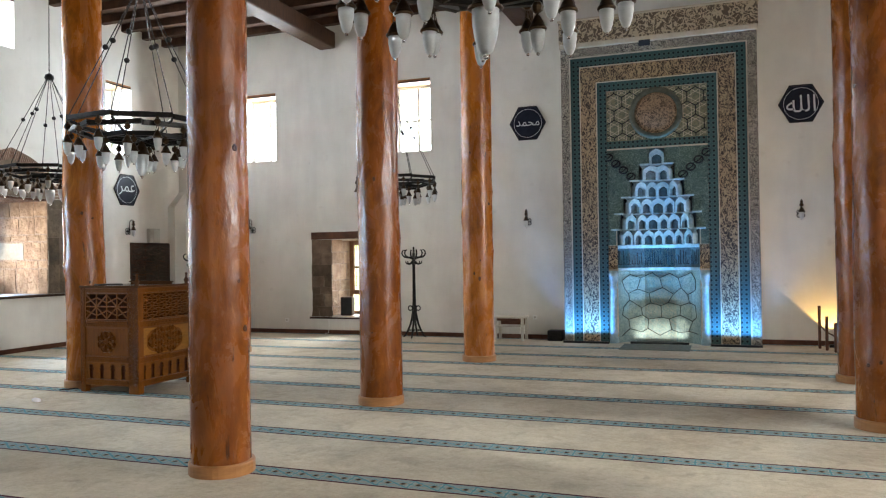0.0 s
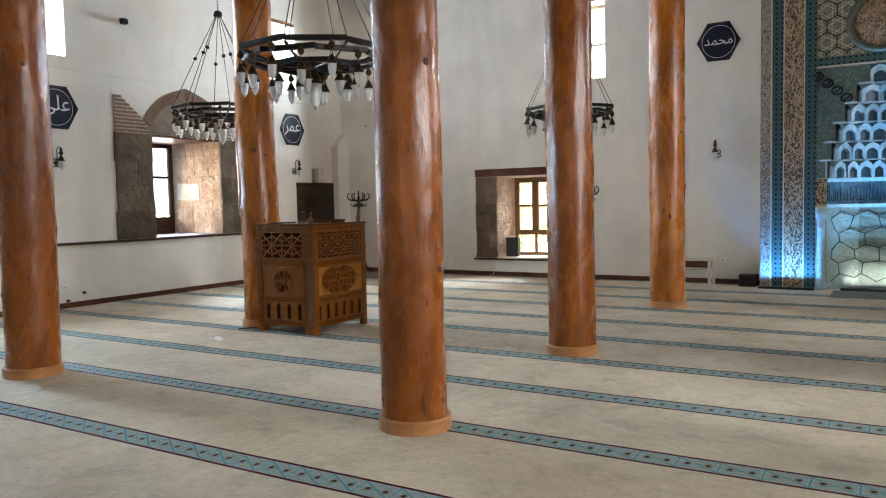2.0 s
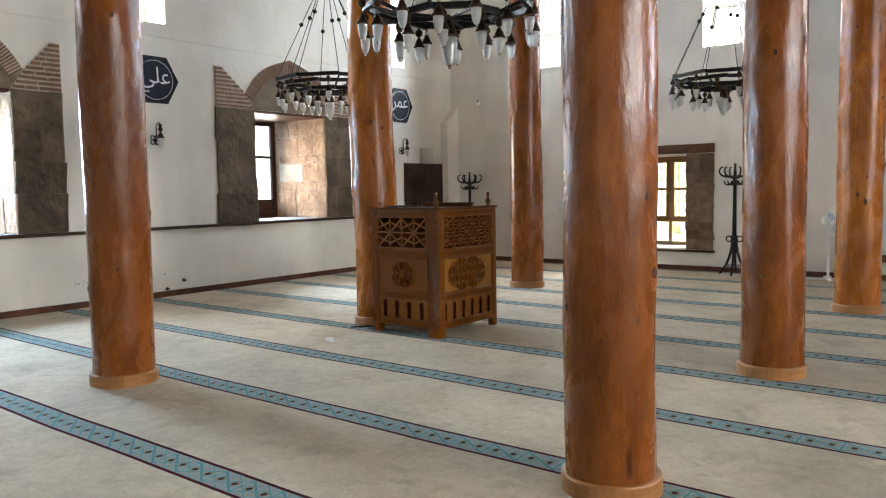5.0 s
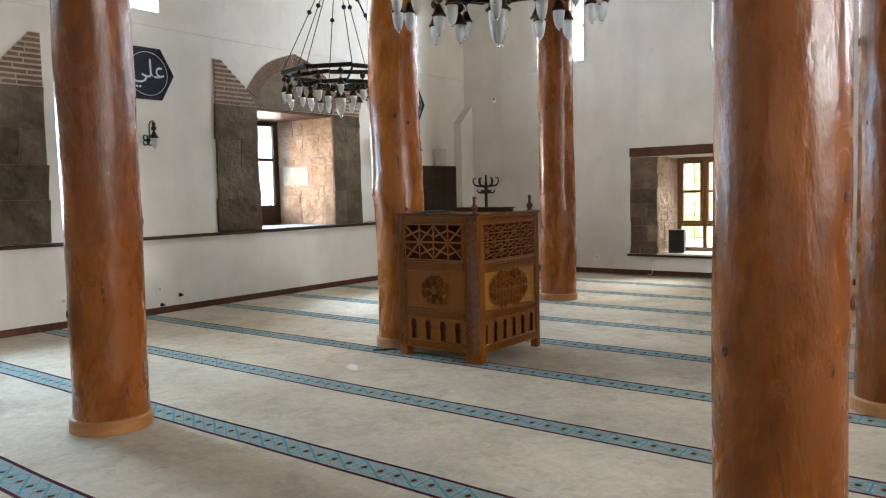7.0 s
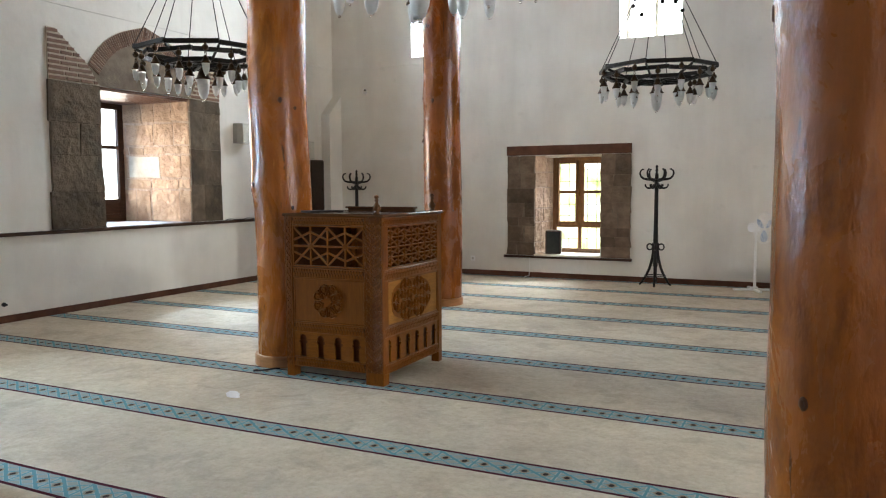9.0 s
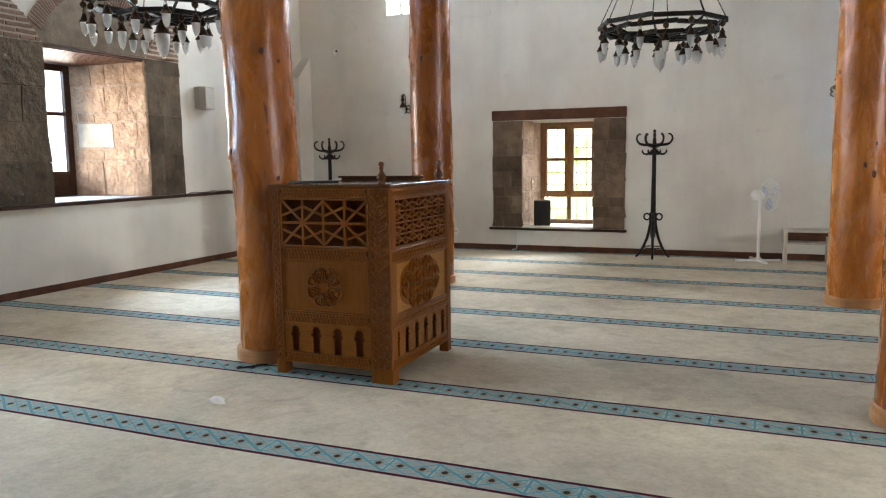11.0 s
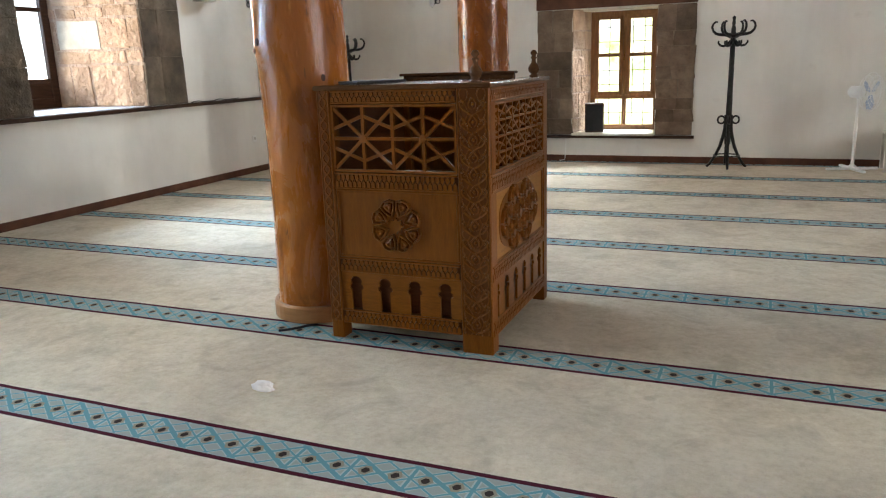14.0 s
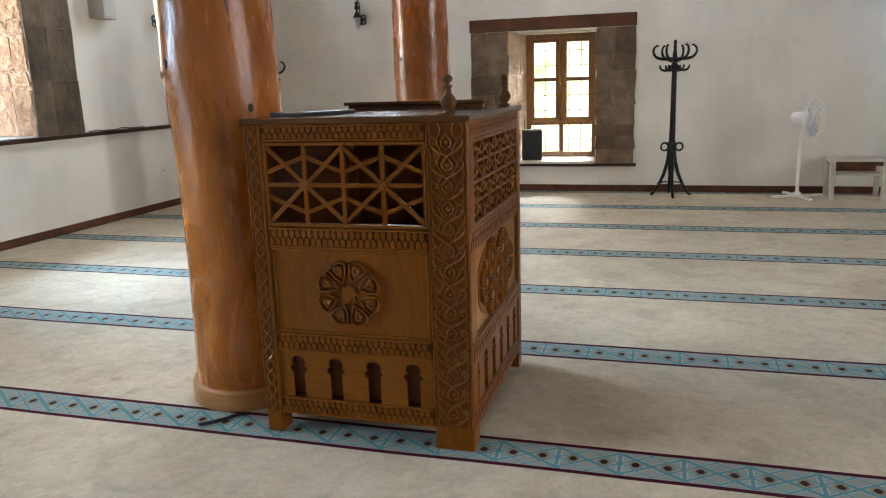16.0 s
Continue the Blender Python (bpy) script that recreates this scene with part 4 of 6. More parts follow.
def lattice(parent, m, u0, u1, z0, z1, stars, rows=1, w=0.014):
    bm = bmesh.new()
    fr = 0.012
    fbox(bm, m, u0, u1, -0.026, 0.001, z1 - fr, z1)
    fbox(bm, m, u0, u1, -0.026, 0.001, z0, z0 + fr)
    fbox(bm, m, u0, u0 + fr, -0.026, 0.000, z0, z1)
    fbox(bm, m, u1 - fr, u1, -0.026, 0.000, z0, z1)
    a, b, lo, hi = u0 + fr, u1 - fr, z0 + fr, z1 - fr
    uw, h = (b - a) / stars, (hi - lo) / rows
    for i in range(stars):
        for j in range(rows):
            l, r = a + i * uw, a + (i + 1) * uw
            d, t = lo + j * h, lo + (j + 1) * h
            cu, cz = (l + r) / 2, (d + t) / 2
            k = 0
            for p, q in (((cu, d), (cu, t)), ((l, cz), (r, cz)), ((l, d + 0.02 * h), (r, t - 0.02 * h)), ((l, t - 0.02 * h), (r, d + 0.02 * h)),
                         ((l, cz + 0.16 * h), (cu, cz + 0.36 * h)), ((cu, cz + 0.36 * h), (r, cz + 0.16 * h)), ((l, cz - 0.16 * h), (cu, cz - 0.36 * h)), ((cu, cz - 0.36 * h), (r, cz - 0.16 * h))):
                k += 1
                strip(bm, m, p, q, w, -0.020 + 0.0004 * k, -0.003 - 0.0005 * k)
            if i:
                strip(bm, m, (l, d), (l, t), w, -0.021, -0.002)
            lathe(bm, [(w * 1.3, -0.012), (w * 1.3, -0.0015), (w * 0.9, 0.0)], 8, m @ Matrix.Translation((cu, 0, cz)) @ Matrix.Rotation(radians(-90), 4, "X"))
    for j in range(1, rows):
        strip(bm, m, (a, lo + j * h), (b, lo + j * h), w, -0.021, -0.0025)
    return part("lattice", bm, M_oak, parent, "pierced geometric star lattice")


def petal_rosette(parent, m, cu, cz, r, n=8):
    """Raised rosette: a star boss with kite-shaped petals round it, each with a rim and a carved middle."""
    star = []
    for i in range(2 * n):
        a = math.pi * i / n
        rr = r * (0.30 if i % 2 == 0 else 0.20)
        star.append((cu + rr * math.cos(a), cz + rr * math.sin(a)))
    bm = bmesh.new()
    prism(bm, star, -0.002, 0.015, "y", m)
    ros = part("rosette", bm, M_oak, parent, "raised carved rosette")
    wd2 = r * math.tan(math.pi / n) * 0.95
    out = [(0.33 * r, 0), (0.56 * r, wd2 * 0.54), (0.86 * r, wd2 * 0.80), (1.0 * r, 0.34 * wd2), (1.0 * r, -0.34 * wd2), (0.86 * r, -wd2 * 0.80), (0.56 * r, -wd2 * 0.54)]
    for i in range(n):
        a = 2 * math.pi * (i + 0.5) / n
        ca, sa = math.cos(a), math.sin(a)
        pts = [(cu + p[0] * ca - p[1] * sa, cz + p[0] * sa + p[1] * ca) for p in out]
        cx, cy = sum(p[0] for p in pts) / 7, sum(p[1] for p in pts) / 7

        def ring(k):
            return [(cx + (p[0] - cx) * k, cy + (p[1] - cy) * k) for p in pts]
        bm = bmesh.new()
        levels = [(1.0, -0.002), (0.97, 0.020), (0.88, 0.024), (0.78, 0.020), (0.72, 0.006), (0.58, 0.007), (0.50, 0.017), (0.30, 0.021), (0.10, 0.016)]
        rings = [[bm.verts.new(m @ Vector((x, h * (r / 0.138) ** 0.5, z))) for x, z in ring(k)] for k, h in levels]
        for lo, hi in zip(rings, rings[1:]):
            for q in range(7):
                bm.faces.new((lo[q], lo[(q + 1) % 7], hi[(q + 1) % 7], hi[q]))
        bm.faces.new(rings[0][::-1])
        bm.faces.new(rings[-1])
        part("petal", bm, M_oak, ros)
    return ros


def scroll_post(parent, m, u0, u1, z0, z1, amp, period):
    """A corner post with carved interlacing scrolls on its face."""
    bm = bmesh.new()
    fbox(bm, m, u0, u1, -0.085, 0.002, 0.0, z1, 0.004)
    post = part("post", bm, M_oak, parent)
    # ground darker than the carving, as painted groove shade
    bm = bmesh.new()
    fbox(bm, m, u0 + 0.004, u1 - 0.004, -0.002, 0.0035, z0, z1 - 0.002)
    part("carved_ground", bm, M_oak_g, post, "carving ground darkened like shade")
    bm = bmesh.new()
    c = (u0 + u1) / 2
    n = int((z1 - z0) / 0.008)
    for sgn in (1, -1):
        for ph in ((0.0, math.pi) if amp > 0.03 else (0.0,)):
            pts = []
            for i in range(n + 1):
                z = z0 + (z1 - z0) * i / n
                t = 2 * math.pi * z / (period * (2 if amp > 0.03 else 1)) + ph
                reach = amp * (0.42 if amp > 0.03 else 1.0)
                pts.append(m @ Vector((c + sgn * reach * math.sin(t / 2 if amp <= 0.03 else t) + (sgn * amp * 0.86 if amp > 0.03 else 0.0), 0.0045 + 0.0012 * math.cos(t), z)))
            tube(bm, pts, 0.0034 if amp > 0.03 else 0.0052, 5)
    z = z0 + period * 0.1
    while z < z1 - period * 0.9 and amp > 0.03:
        for sgn in (1, -1):
            # a rising stem that ends in a curl at the border, and a small leaf inside it
            stem = [(0.05, 0.0), (0.35, 0.10), (0.85, 0.28), (1.22, 0.50), (1.26, 0.72), (1.0, 0.84), (0.74, 0.76), (0.72, 0.60), (0.90, 0.54), (1.02, 0.64)]
            tube(bm, [m @ Vector((c + sgn * amp * a, 0.006, z + period * b)) for a, b in stem], [0.0052] * 5 + [0.005, 0.0046, 0.0042, 0.0038, 0.0034], 5)
            leaf = [(0.10, 0.34), (0.36, 0.46), (0.44, 0.66), (0.22, 0.84), (0.0, 1.0)]
            tube(bm, [m @ Vector((c + sgn * amp * a, 0.0055, z + period * b)) for a, b in leaf], [0.0035, 0.0046, 0.005, 0.0046, 0.0035], 5)
        lathe(bm, [(0.010, 0.0), (0.008, 0.006), (0.003, 0.009)], 8, m @ Matrix.Translation((c, 0.001, z + period * 0.62)) @ Matrix.Rotation(radians(-90), 4, "X"))
        z += period
    for u in (u0 + 0.006, u1 - 0.006):
        fbox(bm, m, u - 0.004, u + 0.004, -0.002, 0.006, z0, z1, 0.002)
    part("carving", bm, M_oak, post, "carved interlacing scrollwork")
    return post


def arcade(parent, m, u0, u1, z0, z1, n):
    """A board pierced by a row of little keyhole arches, over a ground coloured as shade."""
    bm = bmesh.new()
    st = (u1 - u0) / n
    hw = min(0.033, st * 0.23)
    za, zb, zc = z0 + (z1 - z0) * 0.52, z0 + (z1 - z0) * 0.65, z0 + (z1 - z0) * 0.88
    half = [(hw * 0.85, z0), (hw * 0.85, za), (hw * 1.25, za + 0.008), (hw * 1.25, zb - 0.004), (hw * 0.8, zb + 0.004), (hw * 1.0, zb + (zc - zb) * 0.3), (hw * 0.95, zb + (zc - zb) * 0.62), (hw * 0.55, zb + (zc - zb) * 0.9)]
    out = [(-hw * 0.85, z0)] + half + [(0, zc)] + [(-a, z) for a, z in half[:0:-1]]
    for i in range(n):
        l, r, c = u0 + i * st, u0 + (i + 1) * st, u0 + (i + 0.5) * st
        right = [(c + p[0], p[1]) for p in out[1:10]]
        left = [(c + p[0], p[1]) for p in out[9:] + [out[0]]]
        prism(bm, [(r, z0)] + [(r, z1), (c, z1)] + right[::-1], -0.018, -0.006, "y", m)
        prism(bm, [(l, z0)] + left[::-1] + [(c, z1), (l, z1)], -0.018, -0.006, "y", m)
    bmesh.ops.remove_doubles(bm, verts=bm.verts[:], dist=0.0004)
    part("arcade", bm, M_oak_m, parent, "golden board pierced with small keyhole arches")
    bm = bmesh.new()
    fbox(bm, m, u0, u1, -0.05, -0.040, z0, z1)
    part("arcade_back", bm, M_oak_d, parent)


def lectern_face(m, width, pl, pr, stars, arches, side):
    u0, u1 = pl, width - pr
    carved_rail(lec, m, u0, u1, 1.232, 1.298)
    lattice(lec, m, u0, u1, 0.897, 1.228, stars[0], stars[1], 0.016 if not side else 0.0095)
    carved_rail(lec, m, u0, u1, 0.808, 0.893)
    bm = bmesh.new()
    fbox(bm, m, u0, u1, -0.03, -0.012, 0.45, 0.808)
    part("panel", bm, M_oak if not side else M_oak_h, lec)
    for a, b, c, d in ((u0, u1, 0.795, 0.808), (u0, u1, 0.45, 0.463), (u0, u0 + 0.013, 0.463, 0.795), (u1 - 0.013, u1, 0.463, 0.795)):
        bm = bmesh.new()
        fbox(bm, m, a, b, -0.013, -0.004, c, d, 0.003)
        part("moulding", bm, M_oak, lec)
    carved_rail(lec, m, u0, u1, 0.372, 0.45)
    arcade(lec, m, u0, u1, 0.168, 0.374, arches)
    carved_rail(lec, m, u0, u1, 0.09, 0.168)


W, D = BX1 - BX0, BY1 - BY0
lectern_face(FRONT, W, 0.075, 0.165, (2, 1), 4, False)
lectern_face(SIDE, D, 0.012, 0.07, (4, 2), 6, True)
scroll_post(lec, FRONT, 0.0, 0.072, 0.10, 1.298, 0.018, 0.055)
scroll_post(lec, FRONT, W - 0.162, W, 0.10, 1.298, 0.050, 0.082)
for m, u0, u1 in ((SIDE, D - 0.068, D), (BACK, 0.0, 0.07)):
    bm = bmesh.new()
    fbox(bm, m, u0, u1, -0.07, 0.002, 0.0, 1.298, 0.004)
    part("post", bm, M_oak, lec)
petal_rosette(lec, FRONT @ Matrix.Translation((0, -0.012, 0)), 0.072 + (W - 0.237) * 0.5, 0.63, 0.138)
mc, mz = 0.012 + (D - 0.082) / 2, 0.63
SIDEP = SIDE @ Matrix.Translation((0, -0.012, 0))
petal_rosette(lec, SIDEP, mc, mz, 0.10, 6)
for i in range(6):
    a = math.pi / 3 * i
    petal_rosette(lec, SIDEP, mc + 0.215 * math.cos(a), mz + 0.098 * math.sin(a) * 1.0, 0.088 if i % 3 else 0.095, 6)
bm = bmesh.new()
ring = [(mc + 0.325 * math.copysign(abs(math.cos(2 * math.pi * i / 40)) ** 0.8, math.cos(2 * math.pi * i / 40)), mz + 0.158 * math.copysign(abs(math.sin(2 * math.pi * i / 40)) ** 0.7, math.sin(2 * math.pi * i / 40))) for i in range(40)]
prism(bm, ring, -0.001, 0.0035, "y", SIDEP)
part("medallion", bm, M_oak, lec, "raised lobed medallion")
# plain far sides, coloured dark so the inside looks shaded
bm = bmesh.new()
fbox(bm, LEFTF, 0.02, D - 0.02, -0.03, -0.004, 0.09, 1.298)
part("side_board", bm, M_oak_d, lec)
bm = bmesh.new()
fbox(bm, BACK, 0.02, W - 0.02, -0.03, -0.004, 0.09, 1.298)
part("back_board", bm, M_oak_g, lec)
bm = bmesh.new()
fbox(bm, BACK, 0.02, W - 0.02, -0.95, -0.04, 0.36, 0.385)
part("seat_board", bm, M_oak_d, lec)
# unseen board, added to block light and shade the carpet below
part("bottom_shade_board", bbox(BX0 + 0.03, BX1 - 0.03, BY0 + 0.03, BY1 - 0.03, 0.092, 0.112), M_oak_d, lec)
# top: broad front shelf, side rails, raised book rest
bm = bmesh.new()
box(bm, BX0 - 0.014, BX1 + 0.014, BY0 - 0.014, BY0 + 0.66, 1.298, 1.322, 0.005)
box(bm, BX1 - 0.10, BX1 + 0.014, BY0 + 0.658, BY1 + 0.014, 1.299, 1.3215, 0.005)
box(bm, BX0 - 0.014, BX0 + 0.09, BY0 + 0.658, BY1 + 0.014, 1.299, 1.3215, 0.005)
part("top_board", bm, M_top, lec, "polished dark top board")
bm = bmesh.new()
box(bm, BX0 + 0.15, BX1 - 0.10, BY0 + 0.70, BY0 + 0.73, 1.29, 1.345, 0.005)
box(bm, BX0 + 0.14, BX1 - 0.09, BY0 + 0.67, BY0 + 0.74, 1.345, 1.360, 0.004)
part("back_rail", bm, M_top, lec, "raised dark rail")
for fx, fy in ((-6.64, 7.525), (-6.61, 8.40)):
    bm = bmesh.new()
    lathe(bm, [(0.026, 0), (0.026, 0.008), (0.016, 0.014), (0.030, 0.032), (0.033, 0.046), (0.026, 0.062), (0.014, 0.078), (0.011, 0.096), (0.017, 0.102), (0.017, 0.108), (0.009, 0.113), (0.018, 0.124), (0.019, 0.132), (0.012, 0.143), (0.003, 0.147)], 16, pose(fx, fy, 1.321))
    part("finial", bm, M_top, lec, "turned dark wooden finial", smooth=True)
bm = bmesh.new()
box(bm, -0.15, 0.15, -0.1, 0.1, 0, 0.014, 0.004)
thing("book", bm, M_plastic_k, "thin dark folder lying on the lectern top", "book", m=pose(BX0 + 0.16, BY0 + 0.30, 1.3225, 0, 0, 60))


# ---- prayer niche ----
def carved(name, ground, raised, scale, stretch=(1, 1, 1), width=0.045, rough=0.75, second=None):
    """Two-tone carved arabesque: thin winding raised lines over a darker ground."""
    m, nt, b = mat(name, rough)
    v = coords(nt, stretch)
    f1 = noise_tex(nt, v, scale, 1.0, 0.3, 1.6)
    f2 = noise_tex(nt, coords(nt, tuple(c * 1.3 for c in stretch), (0.4, 0.7, 0.2)), scale * 1.35, 1.0, 0.3, 1.2)
    r1 = mth(nt, "ABSOLUTE", mth(nt, "SUBTRACT", f1, 0.5))
    r2 = mth(nt, "ABSOLUTE", mth(nt, "SUBTRACT", f2, 0.5))
    r = mth(nt, "MINIMUM", r1, r2)
    lines = ramp(nt, r, [(width * 0.55, (1, 1, 1)), (width, (0, 0, 0))])
    big = noise_tex(nt, coords(nt), 2.5, 4)
    g = mixc(nt, big, ground, second or tuple(c * 0.7 for c in ground))
    nt.links.new(mixc(nt, lines, g, raised), b.inputs["Base Color"])
    bump(nt, b, lines, 0.8, 0.02)
    return m


def dotted(name, ground, dot, pitch):
    """Glazed band with a row of small dark stars."""
    m, nt, b = mat(name, 0.35)
    b.inputs["Specular IOR Level"].default_value = 0.25
    v = coords(nt, (1, 0, 1))
    vor = nd(nt, "ShaderNodeTexVoronoi", Scale=1.0 / pitch, Randomness=0.0)
    nt.links.new(v, vor.inputs["Vector"])
    d = ramp(nt, vor.outputs["Distance"], [(0.20, (1, 1, 1)), (0.27, (0, 0, 0))])
    rim = ramp(nt, vor.outputs["Distance"], [(0.30, (0, 0, 0)), (0.36, (0.5, 0.5, 0.5)), (0.42, (0, 0, 0))])
    big = noise_tex(nt, v, 9, 4)
    g = mixc(nt, big, ground, tuple(c * 0.55 for c in ground))
    g = mixc(nt, rim, g, (0.14, 0.19, 0.18))
    nt.links.new(mixc(nt, d, g, dot), b.inputs["Base Color"])
    return m


M_teal = dotted("teal_glazed_band", (0.045, 0.105, 0.108), (0.006, 0.009, 0.012), 0.082)
M_script = carved("brown_carved_script", (0.05, 0.032, 0.02), (0.36, 0.255, 0.15), 9.5, (1.25, 1, 0.8), 0.062)
M_lace = carved("white_carved_lace", (0.07, 0.06, 0.05), (0.40, 0.36, 0.30), 19, (1, 1, 1), 0.06)
M_crest = carved("plaster_scroll_crest", (0.12, 0.09, 0.06), (0.44, 0.36, 0.26), 5.5, (1, 1, 1), 0.055)
M_star = carved("olive_star_mosaic", (0.25, 0.23, 0.14), (0.07, 0.09, 0.07), 13, (1, 1, 1), 0.03, 0.5, (0.12, 0.14, 0.10))
M_leaf = carved("dark_green_leaf_tile", (0.045, 0.095, 0.085), (0.14, 0.20, 0.17), 12, (1, 1, 1), 0.04, 0.4)
M_mos = carved("pale_turquoise_mosaic", (0.30, 0.38, 0.35), (0.15, 0.25, 0.26), 15, (1, 1, 1), 0.05, 0.4, (0.30, 0.42, 0.40))
M_cell = noisy("white_glazed_stucco", [(0.3, (0.22, 0.35, 0.42)), (0.7, (0.40, 0.55, 0.62))], 14, 0.45, bstr=0.15)
M_cellblue = noisy("blue_glazed_tile", [(0.3, (0.015, 0.045, 0.065)), (0.7, (0.055, 0.13, 0.165))], 24, 0.35, bstr=0.1)
M_blackline = noisy("black_glazed_strip", [(0.3, (0.006, 0.008, 0.012)), (0.7, (0.016, 0.02, 0.026))], 12, 0.35, bstr=0)
M_stucco = noisy("pale_stucco", [(0.3, (0.42, 0.36, 0.28)), (0.7, (0.54, 0.48, 0.39))], 6, 0.8, bstr=0.2)
M_rim = noisy("olive_glazed_rim", [(0.3, (0.05, 0.055, 0.04)), (0.7, (0.10, 0.105, 0.08))], 16, 0.45, bstr=0.3)
M_medal = carved("brown_medallion_relief", (0.10, 0.065, 0.035), (0.30, 0.20, 0.12), 11, (1, 1, 1), 0.07)

mih = hub("mihrab", "tall tiled prayer niche with stalactite hood, carved bands and blue light", "prayer niche", pose(0, 0, 0))
MF = 14.32
MX0, MX1, MT = -2.70, 0.73, 6.05
MC = (MX0 + MX1) / 2
NX0, NX1 = MC - 0.72, MC + 0.72
# body behind the bands, with the niche left open
bm = bmesh.new()
box(bm, MX0, NX0, MF + 0.02, QY - 0.001, 0, 5.62)
box(bm, NX1, MX1, MF + 0.02, QY - 0.001, 0, 5.62)
box(bm, NX0 - 0.002, NX1 + 0.002, MF + 0.02, QY - 0.001, 3.62, 5.62)
box(bm, NX0 - 0.002, NX1 + 0.002, QY - 0.03, QY - 0.001, 0, 3.62)
part("body", bm, M_stucco, mih)


def framed_band(name, o, w, top, proud, material, label):
    """Two uprights and a head, mitred by butting."""
    for a, b in ((MX0 + o, MX0 + o + w), (MX1 - o - w, MX1 - o)):
        part(name, bbox(a, b, MF - proud, MF + 0.021, 0.0, top, 0.004), material, mih, label)
    part(name, bbox(MX0 + o + w, MX1 - o - w, MF - proud + 0.001, MF + 0.021, top - w, top, 0.004), material, mih, label)


framed_band("lace_band", 0.0, 0.155, 5.50, 0.035, M_lace, "whitish carved lace border")
framed_band("fillet", 0.157, 0.018, 5.34, 0.045, M_stucco, "")
framed_band("tile_band", 0.177, 0.165, 5.32, 0.012, M_teal, "teal tiled border with dark stars")
framed_band("fillet", 0.344, 0.016, 5.15, 0.03, M_stucco, "")
framed_band("inscription_band", 0.362, 0.285, 5.13, 0.022, M_script, "brown carved script border")
framed_band("fillet", 0.649, 0.014, 4.84, 0.03, M_stucco, "")
framed_band("tile_band", 0.665, 0.165, 4.825, 0.010, M_teal, "teal tiled border with dark stars")
part("cornice", bbox(MX0 - 0.02, MX1 + 0.02, MF - 0.075, QY - 0.002, 5.502, 5.60, 0.012), M_stucco, mih, "pale moulded cornice")
part("crest", bbox(MX0 - 0.03, MX1 + 0.03, MF - 0.05, QY - 0.002, 5.60, 6.02, 0.008), M_crest, mih, "carved scrollwork crest")
part("crest_edge", bbox(MX0 - 0.05, MX1 + 0.05, MF - 0.07, QY - 0.002, 6.02, 6.06, 0.008), M_stucco, mih)
IX0, IX1 = MX0 + 0.832, MX1 - 0.832
part("star_panel", bbox(IX0, IX1, MF + 0.005, MF + 0.022, 3.72, 4.65), M_star, mih, "olive star mosaic panel")
part("tile_band", bbox(IX0, IX1, MF + 0.002, MF + 0.021, 3.585, 3.718), M_teal, mih)
part("fillet", bbox(IX0, IX1, MF - 0.01, MF + 0.021, 3.555, 3.583), M_stucco, mih)
# dark hexagons over the star panel, each round a thin pale star
hs = 0.165
dx, dz = hs * math.sqrt(3), hs * 1.5


def panel_bar(bm, p, q, w, d0):
    """A flat glazed strip from p to q, cut off at the panel's edge."""
    P, Q = Vector(p), Vector(q)
    lo, hi = Vector((IX0 + 0.012, 3.732)), Vector((IX1 - 0.012, 4.638))
    t0, t1 = 0.0, 1.0
    for k in range(2):
        d = Q[k] - P[k]
        if abs(d) < 1e-6:
            if not lo[k] < P[k] < hi[k]:
                return
            continue
        a, b = sorted(((lo[k] - P[k]) / d, (hi[k] - P[k]) / d))
        t0, t1 = max(t0, a), min(t1, b)
    if t1 - t0 < 0.08:
        return
    P, Q = P + (Q - P) * t0, P + (Q - P) * t1
    if ((P + Q) / 2 - Vector((MC, 4.19))).length < 0.44:
        return
    n = Vector((-(Q - P).y, (Q - P).x)).normalized() * w
    prism(bm, [tuple(P + n), tuple(Q + n), tuple(Q - n), tuple(P - n)], d0, MF + 0.006, "y")


for row in range(6):
    for col in range(8):
        x, z = IX0 - (dx / 2 if row % 2 else 0) + col * dx, 3.70 + row * dz
        cs = [(x + hs * math.sin(math.pi / 3 * i), z + hs * math.cos(math.pi / 3 * i)) for i in range(6)]
        for i in range(3):
            bm = bmesh.new()
            panel_bar(bm, cs[i], cs[i + 1], 0.0085, MF - 0.002)
            if bm.faces:
                part("hexagon_bar", bm, M_blackline, mih, "black glazed strip of a hexagon")
            else:
                bm.free()
        ins = [(x + hs * 0.86 * math.sin(math.pi / 3 * i + 0.52), z + hs * 0.86 * math.cos(math.pi / 3 * i + 0.52)) for i in range(6)]
        for i in range(6):
            bm = bmesh.new()
            panel_bar(bm, ins[i], ins[(i + 2) % 6], 0.005, MF + 0.001 + 0.0003 * i)
            if bm.faces:
                part("star_strip", bm, M_stucco, mih, "thin pale strip of a six-pointed star")
            else:
                bm.free()
TURN90 = Matrix.Translation((MC, MF, 4.19)) @ Matrix.Rotation(radians(90), 4, "X")
bm = bmesh.new()
lathe(bm, [(0.47, -0.02), (0.47, 0.03), (0.44, 0.05), (0.39, 0.05), (0.37, 0.02)], 40, TURN90)
part("medallion_rim", bm, M_rim, mih, "dark round medallion rim", smooth=True)
bm = bmesh.new()
lathe(bm, [(0.372, 0.0), (0.372, 0.022), (0.30, 0.045), (0.16, 0.06), (0.02, 0.065)], 32, TURN90)
part("medallion", bm, M_medal, mih, "domed brown relief medallion", smooth=True)
